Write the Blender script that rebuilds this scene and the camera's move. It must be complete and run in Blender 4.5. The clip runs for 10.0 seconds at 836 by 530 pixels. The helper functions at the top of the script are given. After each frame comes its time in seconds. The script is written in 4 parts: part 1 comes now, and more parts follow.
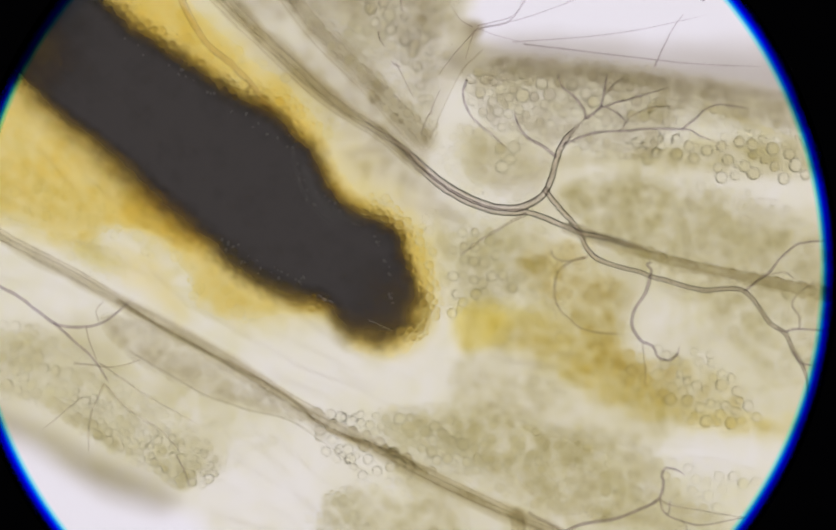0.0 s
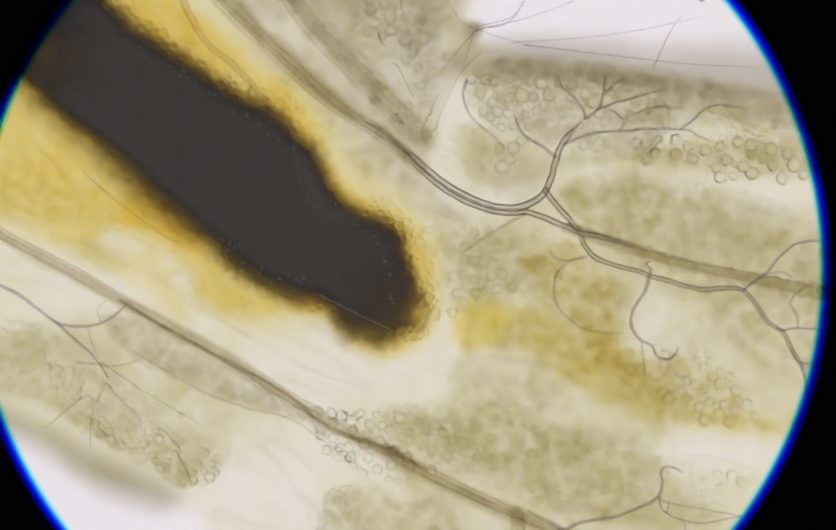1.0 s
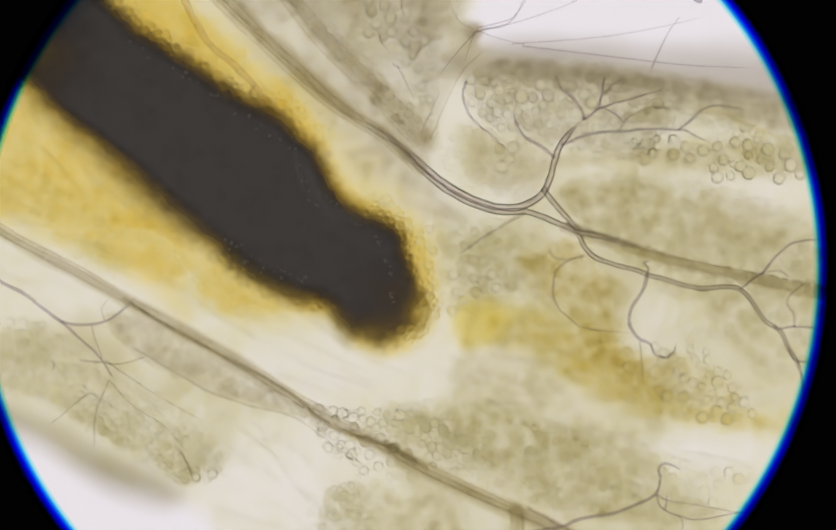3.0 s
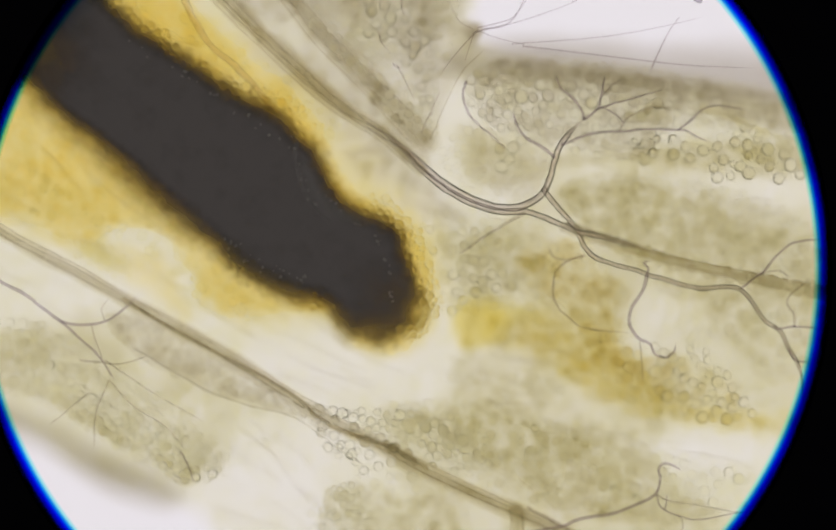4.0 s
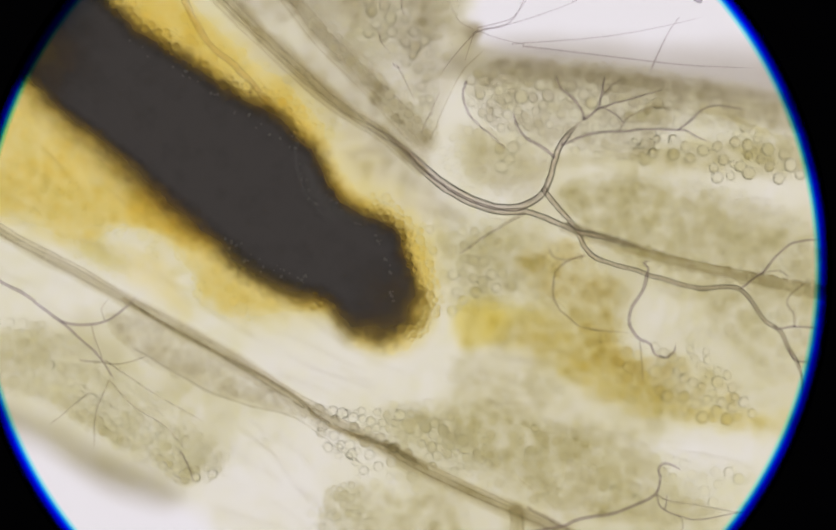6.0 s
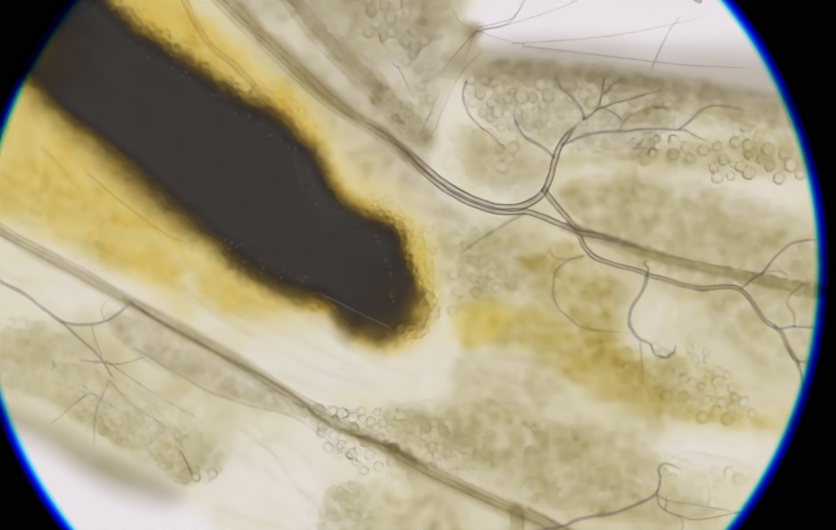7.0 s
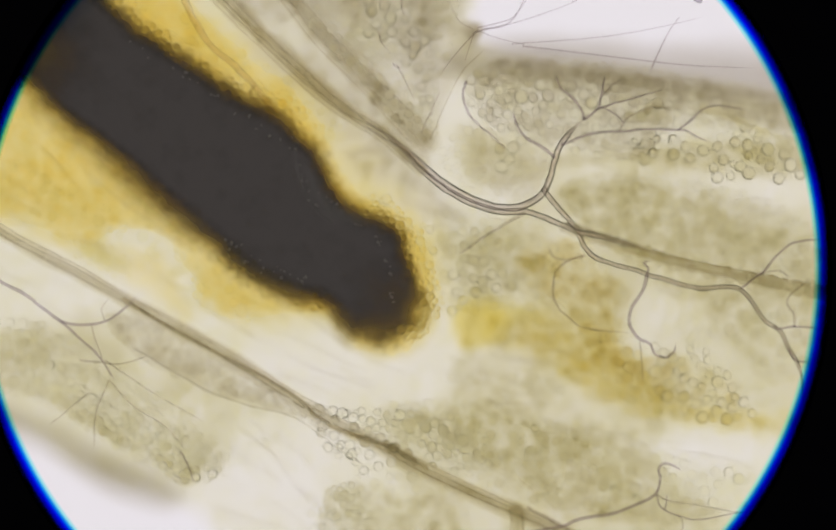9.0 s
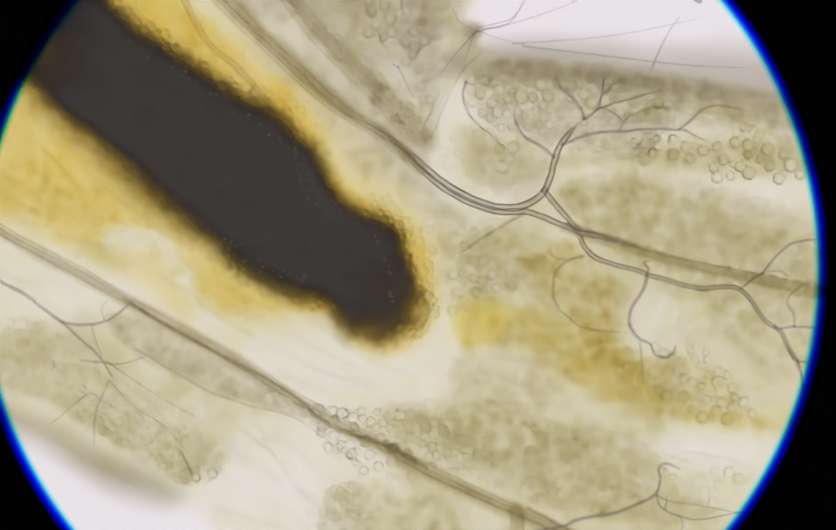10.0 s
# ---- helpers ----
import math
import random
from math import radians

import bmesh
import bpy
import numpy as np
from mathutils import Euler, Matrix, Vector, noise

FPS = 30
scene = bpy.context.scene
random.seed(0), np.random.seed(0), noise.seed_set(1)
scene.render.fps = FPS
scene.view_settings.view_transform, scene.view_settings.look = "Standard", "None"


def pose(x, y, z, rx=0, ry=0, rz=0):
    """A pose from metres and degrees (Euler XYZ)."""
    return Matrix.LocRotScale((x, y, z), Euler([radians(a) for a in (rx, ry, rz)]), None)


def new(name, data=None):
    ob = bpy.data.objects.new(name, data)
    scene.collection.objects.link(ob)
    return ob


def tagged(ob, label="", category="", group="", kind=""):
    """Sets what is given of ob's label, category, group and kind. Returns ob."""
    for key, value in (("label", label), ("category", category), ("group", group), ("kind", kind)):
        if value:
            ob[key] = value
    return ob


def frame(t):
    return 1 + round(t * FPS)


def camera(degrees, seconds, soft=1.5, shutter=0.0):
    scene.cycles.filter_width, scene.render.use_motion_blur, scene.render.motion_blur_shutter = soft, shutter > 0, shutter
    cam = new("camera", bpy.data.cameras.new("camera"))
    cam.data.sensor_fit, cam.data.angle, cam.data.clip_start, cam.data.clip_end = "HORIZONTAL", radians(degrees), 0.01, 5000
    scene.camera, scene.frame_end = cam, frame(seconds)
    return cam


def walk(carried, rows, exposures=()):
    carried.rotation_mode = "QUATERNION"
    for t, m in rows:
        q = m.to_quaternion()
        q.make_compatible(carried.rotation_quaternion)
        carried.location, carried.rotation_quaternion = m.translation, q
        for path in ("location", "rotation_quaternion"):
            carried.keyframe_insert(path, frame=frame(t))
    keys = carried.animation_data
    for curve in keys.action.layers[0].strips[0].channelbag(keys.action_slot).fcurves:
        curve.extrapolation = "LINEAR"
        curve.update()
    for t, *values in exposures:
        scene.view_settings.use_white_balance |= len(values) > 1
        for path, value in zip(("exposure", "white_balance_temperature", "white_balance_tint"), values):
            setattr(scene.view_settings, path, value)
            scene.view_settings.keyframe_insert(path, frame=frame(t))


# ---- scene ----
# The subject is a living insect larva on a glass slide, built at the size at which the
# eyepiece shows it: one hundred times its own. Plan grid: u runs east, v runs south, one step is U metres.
U = 0.000115
MM = 0.001
DIST = 2.065                      # from the eye to the plane of focus
cam = camera(5.0, 10.0, 2.3)


def eye_at(s, u0, v0):
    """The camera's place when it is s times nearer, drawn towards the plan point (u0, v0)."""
    k = 1.0 - 1.0 / s
    return pose((u0 - 784) * k * U, (497 - v0) * k * U, DIST / s)


# The focus hunts once during the second second, then rests.
PATH = [
    (0.0, 1.0153, 850, 318), (0.5, 1.0147, 850, 318), (0.65, 1.0145, 850, 318), (0.7, 1.018, 850, 318), (0.8, 1.0475, 851, 320),
    (0.9, 1.0250, 850, 318), (1.0, 1.0102, 850, 318), (1.1, 1.0045, 860, 300), (1.2, 0.9900, 880, 290),
    (1.3, 0.9720, 900, 280), (1.4, 1.0000, 850, 318), (1.5, 1.0000, 850, 318), (3.0, 1.0000, 850, 318),
    (10.0, 1.0000, 850, 318),
]
walk(cam, [(t, eye_at(s, a, b)) for t, s, a, b in PATH], [(0.0, 0.0, 6330, 13), (0.4, 0.0, 6500, 10), (10.0, 0.0, 6500, 10)])

# ---- light: an even dim fill added all round, and the microscope's lamp far below the slide ----
world = bpy.data.worlds.new("ambient_fill")
scene.world = world
world.use_nodes = True
ambient_fill = world.node_tree.nodes["Background"]
# added fill: lifts the pale strand, the gut and the droplet rims
ambient_fill.inputs["Color"].default_value = (0.98, 0.95, 0.93, 1)
ambient_fill.inputs["Strength"].default_value = 0.2
scene.view_settings.exposure = 0.0
scene.cycles.transparent_max_bounces = 64
scene.cycles.max_bounces = 24
scene.cycles.transmission_bounces = 24


# ---- materials ----
def nodes_of(name):
    mat = bpy.data.materials.new(name)
    mat.use_nodes = True
    nt = mat.node_tree
    nt.nodes.clear()
    out = nt.nodes.new("ShaderNodeOutputMaterial")
    return mat, nt, out


def node(nt, kind, **inputs):
    n = nt.nodes.new(kind)
    for key, value in inputs.items():
        n.inputs[key.replace("_", " ")].default_value = value
    return n


def math_node(nt, op, a, b=None, clamp=False):
    n = nt.nodes.new("ShaderNodeMath")
    n.operation, n.use_clamp = op, clamp
    for i, x in enumerate((a, b)):
        if x is None:
            continue
        if isinstance(x, (int, float)):
            n.inputs[i].default_value = x
        else:
            nt.links.new(x, n.inputs[i])
    return n.outputs[0]


def grain(nt, per_metre, detail=3.0):
    """Noise in the thing's own space, about 0.5 in the mean."""
    tc = nt.nodes.new("ShaderNodeTexCoord")
    n = node(nt, "ShaderNodeTexNoise", Scale=per_metre, Detail=detail, Roughness=0.6)
    n.noise_dimensions = "3D"
    nt.links.new(tc.outputs["Object"], n.inputs["Vector"])
    return n.outputs["Fac"]


def cells(nt, per_metre):
    tc = nt.nodes.new("ShaderNodeTexCoord")
    n = node(nt, "ShaderNodeTexVoronoi", Scale=per_metre)
    n.feature = "SMOOTH_F1"
    n.inputs["Smoothness"].default_value = 0.4
    nt.links.new(tc.outputs["Object"], n.inputs["Vector"])
    return n.outputs["Distance"]


def tissue(name, tint, coarse=0.5, fine=0.5, cell=0.0, sizes=(140, 650), cell_size=380, flesh=0.0, flesh_colour=(0.2, 0.18, 0.16), deep=1.0):
    """Translucent tissue: the light that comes through falls off with the thickness of the layer."""
    mat, nt, out = nodes_of(name)
    at = nt.nodes.new("ShaderNodeAttribute")
    at.attribute_name = "thickness"
    th = at.outputs["Fac"]
    a = math_node(nt, "MULTIPLY_ADD", grain(nt, sizes[0], 4.0), coarse * 2)
    a.node.inputs[2].default_value = 1.0 - coarse
    b = math_node(nt, "MULTIPLY_ADD", grain(nt, sizes[1], 5.0), fine * 2)
    b.node.inputs[2].default_value = 1.0 - fine
    vary = math_node(nt, "MULTIPLY", a, b)
    if cell:
        c = math_node(nt, "MULTIPLY_ADD", cells(nt, cell_size), -cell * 2)
        c.node.inputs[2].default_value = 1.0 + cell * 0.9
        vary = math_node(nt, "MULTIPLY", vary, c)
    power = math_node(nt, "MAXIMUM", math_node(nt, "MULTIPLY", math_node(nt, "MULTIPLY", th, vary), deep), 0.0)
    rgb = nt.nodes.new("ShaderNodeCombineColor")
    for i, c in enumerate(tint):
        nt.links.new(math_node(nt, "POWER", c, power), rgb.inputs[i])
    clear = nt.nodes.new("ShaderNodeBsdfTransparent")
    nt.links.new(rgb.outputs[0], clear.inputs[0])
    result = clear.outputs[0]
    if flesh:
        solid = nt.nodes.new("ShaderNodeBsdfDiffuse")
        solid.inputs["Color"].default_value = (*flesh_colour, 1)
        mix = nt.nodes.new("ShaderNodeMixShader")
        nt.links.new(math_node(nt, "MULTIPLY", math_node(nt, "POWER", math_node(nt, "MINIMUM", math_node(nt, "MULTIPLY", th, 2.0), 1.0), 1.25), flesh), mix.inputs[0])
        nt.links.new(clear.outputs[0], mix.inputs[1])
        nt.links.new(solid.outputs[0], mix.inputs[2])
        result = mix.outputs[0]
    nt.links.new(result, out.inputs["Surface"])
    return mat


def refracting(name, ior, tint, rough=0.0, speck=0.0):
    """A clear body with another refractive index than the fluid round it."""
    mat, nt, out = nodes_of(name)
    g = node(nt, "ShaderNodeBsdfRefraction", IOR=ior, Roughness=rough)
    g.distribution = "BECKMANN"
    g.inputs["Color"].default_value = (*tint, 1)
    if speck:
        mixc = nt.nodes.new("ShaderNodeMix")
        mixc.data_type = "RGBA"
        mixc.inputs["A"].default_value = (*[c * (1 - speck) for c in tint], 1)
        mixc.inputs["B"].default_value = (*tint, 1)
        nt.links.new(grain(nt, 500, 3.0), mixc.inputs["Factor"])
        nt.links.new(mixc.outputs["Result"], g.inputs["Color"])
    nt.links.new(g.outputs[0], out.inputs["Surface"])
    return mat


def solid(name, colour, rough=0.6, vary=0.3, scale=300, metal=0.0):
    mat, nt, out = nodes_of(name)
    p = node(nt, "ShaderNodeBsdfPrincipled", Roughness=rough, Metallic=metal)
    mixc = nt.nodes.new("ShaderNodeMix")
    mixc.data_type = "RGBA"
    mixc.inputs["A"].default_value = (*[c * (1 - vary) for c in colour], 1)
    mixc.inputs["B"].default_value = (*[min(1, c * (1 + vary)) for c in colour], 1)
    nt.links.new(grain(nt, scale), mixc.inputs["Factor"])
    nt.links.new(mixc.outputs["Result"], p.inputs["Base Color"])
    nt.links.new(p.outputs[0], out.inputs["Surface"])
    return mat


def glowing(name, colour, strength):
    mat, nt, out = nodes_of(name)
    e = node(nt, "ShaderNodeEmission", Strength=strength)
    e.inputs["Color"].default_value = (*colour, 1)
    nt.links.new(e.outputs[0], out.inputs["Surface"])
    return mat


def filter_glass(name, colour):
    mat, nt, out = nodes_of(name)
    t = nt.nodes.new("ShaderNodeBsdfTransparent")
    t.inputs[0].default_value = (*colour, 1)
    nt.links.new(t.outputs[0], out.inputs["Surface"])
    return mat


def fringe_ramp(name, centre, inner, width):
    """The stop's blurred colour fringe, painted outward: clear at the inner edge, then cyan, blue and black."""
    mat, nt, out = nodes_of(name)
    geo = nt.nodes.new("ShaderNodeNewGeometry")
    sub = nt.nodes.new("ShaderNodeVectorMath")
    sub.operation = "SUBTRACT"
    sub.inputs[1].default_value = centre
    nt.links.new(geo.outputs["Position"], sub.inputs[0])
    flat = nt.nodes.new("ShaderNodeVectorMath")
    flat.operation = "MULTIPLY"
    flat.inputs[1].default_value = (1, 1, 0)
    nt.links.new(sub.outputs[0], flat.inputs[0])
    length = nt.nodes.new("ShaderNodeVectorMath")
    length.operation = "LENGTH"
    nt.links.new(flat.outputs[0], length.inputs[0])
    f = math_node(nt, "DIVIDE", math_node(nt, "SUBTRACT", length.outputs["Value"], inner), width, True)
    ramp = nt.nodes.new("ShaderNodeValToRGB")
    cr = ramp.color_ramp
    cr.interpolation = "EASE"
    stops = [(0.0, (1, 1, 1)), (0.17, (0.55, 0.95, 1.0)), (0.30, (0.04, 0.52, 0.98)), (0.46, (0.0, 0.07, 0.95)), (0.62, (0.0, 0.0, 0.62)), (0.80, (0.0, 0.0, 0.10)), (1.0, (0.0, 0.0, 0.0))]
    while len(cr.elements) < len(stops):
        cr.elements.new(0.5)
    for el, (x, c) in zip(cr.elements, stops):
        el.position, el.color = x, (*c, 1)
    nt.links.new(f, ramp.inputs[0])
    t = nt.nodes.new("ShaderNodeBsdfTransparent")
    nt.links.new(ramp.outputs[0], t.inputs[0])
    nt.links.new(t.outputs[0], out.inputs["Surface"])
    return mat


M = {
    "cuticle": tissue("thin_cuticle", (0.88, 0.862, 0.635), 0.6, 0.6, 0.25, sizes=(110, 400)),
    "murk": tissue("deep_fat_tissue", (0.77, 0.735, 0.58), 0.7, 0.7, 0.6, sizes=(110, 380), cell_size=300),
    "fat": tissue("fat_tissue", (0.735, 0.70, 0.53), 0.55, 0.9, 0.85, sizes=(140, 480), cell_size=340),
    "fat_grey": tissue("greyish_fat_tissue", (0.69, 0.652, 0.575), 0.5, 0.8, 0.75, sizes=(140, 480), cell_size=340),
    "blur": tissue("deep_lying_tissue", (0.645, 0.61, 0.535), 0.3, 0.1, sizes=(60, 200)),
    "fold": tissue("deep_olive_fold", (0.615, 0.585, 0.49), 0.3, 0.1, sizes=(60, 200)),
    "haze": refracting("rough_blur_sheet", 1.33, (0.99, 0.99, 0.985), 0.45),
    "muscle": tissue("muscle_fibres", (0.69, 0.65, 0.54), 0.35, 0.4, sizes=(180, 700)),
    "amber": tissue("amber_gut_wall", (0.935, 0.787, 0.335), 0.25, 0.35, 0.25, sizes=(90, 420), deep=0.9),
    "film": tissue("thin_pale_film", (0.97, 0.96, 0.93), 0.2, 0.3, sizes=(140, 500), flesh=0.3, flesh_colour=(0.62, 0.61, 0.58)),
    "ochre": tissue("ochre_fat_tissue", (0.84, 0.755, 0.42), 0.55, 0.6, 0.5, sizes=(90, 420)),
    "khaki": tissue("khaki_fat_tissue", (0.81, 0.735, 0.475), 0.55, 0.85, 0.8, sizes=(100, 440), cell_size=320),
    "lemon": tissue("lemon_yellow_fluid", (0.965, 0.852, 0.36), 0.2, 0.15, sizes=(90, 300)),
    "chyme": tissue("dark_gut_contents", (0.1, 0.068, 0.018), 0.3, 0.3, 0.2, sizes=(120, 520), flesh=0.965, flesh_colour=(0.255, 0.232, 0.222)),
    "oil": refracting("oil_droplet", 1.1, (0.998, 0.996, 0.985)),
    "oil_faint": refracting("pale_oil_droplet", 1.09, (0.998, 0.996, 0.985)),
    "oil_pale": refracting("palest_oil_droplet", 1.07, (0.998, 0.996, 0.985)),
    "oil_fine": refracting("fine_oil_droplets", 1.052, (0.996, 0.994, 0.98)),
    "oil_deep": refracting("deep_oil_droplet", 1.035, (0.992, 0.99, 0.96)),
    "oil_amber": refracting("amber_oil_droplet", 1.085, (0.995, 0.985, 0.93)),
    "air": refracting("air_filled_tube", 1.2, (0.965, 0.935, 0.94), 0.0, 0.12),
    "air_fine": refracting("fine_air_tube", 1.135, (0.93, 0.89, 0.95), 0.0, 0.15),
    "air_faint": refracting("sunken_air_tube", 1.05, (0.945, 0.925, 0.925), 0.0, 0.1),
    "fibre": refracting("muscle_fibril", 1.014, (0.975, 0.965, 0.945), 0.0, 0.1),
    "air_brown": refracting("brownish_air_tube", 1.035, (0.975, 0.945, 0.935), 0.0, 0.1),
    "crease": refracting("skin_crease", 1.014, (0.972, 0.965, 0.95), 0.0, 0.1),
    "bristle": refracting("bristle_chitin", 1.055, (0.86, 0.83, 0.84)),
    "grain": solid("pale_glint_grain", (0.38, 0.355, 0.31), 0.8, 0.3, 700),
    "silk": solid("pale_muscle_strand", (0.62, 0.59, 0.54), 0.4, 0.1, 900),
    "black": solid("blackened_brass", (0.003, 0.003, 0.004), 1.0, 0.3, 60),
    "lamp": glowing("lamp_glow", (0.835, 0.79, 0.835), 1.0),
    "slide": filter_glass("slide_glass", (0.995, 0.995, 0.995)),
}
M["black"].node_tree.nodes["Principled BSDF"].inputs["Specular IOR Level"].default_value = 0.0


# ---- building ----
TABLE = np.random.RandomState(7).rand(256, 256)


def value_noise(x, y):
    xi, yi = np.floor(x).astype(int), np.floor(y).astype(int)
    fx, fy = x - xi, y - yi
    fx, fy = fx * fx * (3 - 2 * fx), fy * fy * (3 - 2 * fy)
    a, b = TABLE[xi % 256, yi % 256], TABLE[(xi + 1) % 256, yi % 256]
    c, d = TABLE[xi % 256, (yi + 1) % 256], TABLE[(xi + 1) % 256, (yi + 1) % 256]
    return (a * (1 - fx) + b * fx) * (1 - fy) + (c * (1 - fx) + d * fx) * fy


def fbm(x, y, octaves=4):
    total, weight, gain = 0.0, 0.0, 1.0
    for i in range(octaves):
        total = total + gain * value_noise(x * 2 ** i + 17.3 * i, y * 2 ** i + 9.1 * i)
        weight += gain
        gain *= 0.5
    return total / weight


def at(u, v, h=0.0):
    """Plan steps and a height in millimetres to metres."""
    return Vector(((u - 784) * U, (497 - v) * U, h * MM))


def spline(points, closed=False, per=8):
    """A smooth line through the points (Catmull-Rom)."""
    p = np.array(points, float)
    n = len(p)
    out = []
    for i in range(n if closed else n - 1):
        if closed:
            a, b, c, d = p[(i - 1) % n], p[i], p[(i + 1) % n], p[(i + 2) % n]
        else:
            b, c = p[i], p[i + 1]
            a = p[i - 1] if i else 2 * b - c
            d = p[i + 2] if i + 2 < n else 2 * c - b
        for k in range(per):
            t = k / per
            out.append(0.5 * (2 * b + (c - a) * t + (2 * a - 5 * b + 4 * c - d) * t * t + (3 * b - a - 3 * c + d) * t ** 3))
    if not closed:
        out.append(p[-1])
    return np.array(out)


def nearest(x, y, line, closed):
    """Distance to a line, the way along it, the side offset; and whether inside a closed one."""
    q = np.vstack([line, line[:1]]) if closed else line
    best = np.full(x.shape, 1e9)
    along, side = np.zeros(x.shape), np.zeros(x.shape)
    inside = np.zeros(x.shape, bool)
    run = 0.0
    for (ax, ay), (bx, by) in zip(q[:-1], q[1:]):
        dx, dy = bx - ax, by - ay
        ln = math.hypot(dx, dy) + 1e-9
        t = np.clip(((x - ax) * dx + (y - ay) * dy) / ln ** 2, 0, 1)
        ex, ey = x - ax - t * dx, y - ay - t * dy
        d = np.hypot(ex, ey)
        m = d < best
        best = np.where(m, d, best)
        along = np.where(m, run + t * ln, along)
        side = np.where(m, (dx * (y - ay) - dy * (x - ax)) / ln, side)
        run += ln
        if closed and by != ay:
            cross = ((ay > y) != (by > y)) & (x < (bx - ax) * (y - ay) / (by - ay) + ax)
            inside ^= cross
    return best, along, side, inside, run


def mesh_from(name, verts, faces, mat, thickness=None, smooth=True):
    me = bpy.data.meshes.new(name)
    nf, k = faces.shape
    me.vertices.add(len(verts))
    me.vertices.foreach_set("co", np.ascontiguousarray(verts, dtype=np.float32).ravel())
    me.loops.add(nf * k)
    me.loops.foreach_set("vertex_index", np.ascontiguousarray(faces, dtype=np.int32).ravel())
    me.polygons.add(nf)
    me.polygons.foreach_set("loop_start", np.arange(0, nf * k, k, dtype=np.int32))
    me.polygons.foreach_set("use_smooth", np.full(nf, smooth))
    if thickness is not None:
        layer = me.attributes.new("thickness", "FLOAT", "POINT")
        layer.data.foreach_set("value", np.ascontiguousarray(thickness, dtype=np.float32))
    me.update(calc_edges=True)
    me.validate()
    me.materials.append(M[mat])
    return me


def under(ob, parent, label=""):
    ob.parent = parent
    if label:
        tagged(ob, label)
    return ob


def thing(name, label, category, group="", kind=""):
    return tagged(new(name), label, category, group, kind)


def layer(name, box, field, height, bulk, mat, parent=None, label="", step=4, rise=0.0):
    """A closed layer of tissue. field(u, v) gives its thickness, 1 where full; bulk is the full thickness in millimetres."""
    u0, v0, u1, v1 = box
    nu, nv = int((u1 - u0) / step) + 2, int((v1 - v0) / step) + 2
    gu, gv = np.meshgrid(u0 + step * np.arange(nu), v0 + step * np.arange(nv))
    th = np.maximum(field(gu, gv), 0.0)
    keep = th > 1e-3
    cell = keep[:-1, :-1] | keep[1:, :-1] | keep[:-1, 1:] | keep[1:, 1:]
    idx = np.arange(nu * nv).reshape(nv, nu)
    quads = np.stack([idx[:-1, :-1][cell], idx[1:, :-1][cell], idx[1:, 1:][cell], idx[:-1, 1:][cell]], 1)
    used = np.unique(quads)
    remap = np.full(nu * nv, -1)
    remap[used] = np.arange(len(used))
    top = remap[quads]
    x, y, t = gu.ravel()[used], gv.ravel()[used], th.ravel()[used]
    n = len(used)
    body = np.minimum(t, 1.6) * bulk * MM
    z = height * MM + rise * MM * (fbm(x / 120, y / 120) - 0.5)
    px, py = (x - 784) * U, (497 - y) * U
    thick = t > 1e-3
    low = np.where(thick, n + np.cumsum(thick) - 1, np.arange(n))
    verts = np.vstack([np.c_[px, py, z + body / 2], np.c_[px, py, z - body / 2][thick]])
    faces = np.vstack([top, low[top][:, ::-1]])
    values = np.concatenate([t / 2, (t / 2)[thick]])
    values[:n][~thick] = 0.0
    ob = new(name, mesh_from(name, verts, faces, mat, values))
    return under(ob, parent, label) if parent else (tagged(ob, label) if label else ob)


def smooth01(x):
    x = np.clip(x, 0, 1)
    return x * x * (3 - 2 * x)


def blob(u, v, a, b, ra, rb):
    return np.exp(-(((u - a) / ra) ** 2 + ((v - b) / rb) ** 2))


def patch(outline, soft=30, wobble=8, rough=0.3, grain_size=60, seed=0, lift=None):
    """The thickness of a patch: full inside the outline, fading to its edge over soft steps."""
    line = spline(outline, True, 6)

    def field(u, v):
        d, along, side, inside, run = nearest(u, v, line, True)
        d = np.where(inside, d, -d) + wobble * 2 * (fbm(u / 38 + seed, v / 38 + 3 * seed) - 0.5)
        t = smooth01(d / soft)
        t = t * (1 + rough * 2 * (fbm(u / grain_size + 5 * seed, v / grain_size + seed) - 0.5))
        return t * lift(u, v) if lift else t
    box = (line[:, 0].min() - wobble, line[:, 1].min() - wobble, line[:, 0].max() + wobble, line[:, 1].max() + wobble)
    return box, field


def band(points, w0, w1, edge=0.6, fibres=0.5, fibre=3.0, seed=0, rough=0.3, lift=None):
    """The thickness of a long band of fibres along a line, w0 wide at its start and w1 at its end (half widths)."""
    line = spline(points, False, 8)

    def field(u, v):
        d, along, side, inside, run = nearest(u, v, line, False)
        f = along / run
        w = w0 + (w1 - w0) * f
        w = w * (1 + 0.25 * (fbm(along / 70 + seed, 0 * along + seed, 2) - 0.5) * 2)
        t = smooth01((w - d) / (w * edge))
        t = t * (1 + fibres * 2 * (fbm(along / 90 + seed, side / fibre + 7 * seed, 3) - 0.5))
        t = t * (1 + rough * 2 * (fbm(along / 40 + 2 * seed, side / 25, 3) - 0.5))
        return t * lift(u, v) if lift else t
    w = 1.3 * max(w0, w1)
    box = (line[:, 0].min() - w, line[:, 1].min() - w, line[:, 0].max() + w, line[:, 1].max() + w)
    return box, field


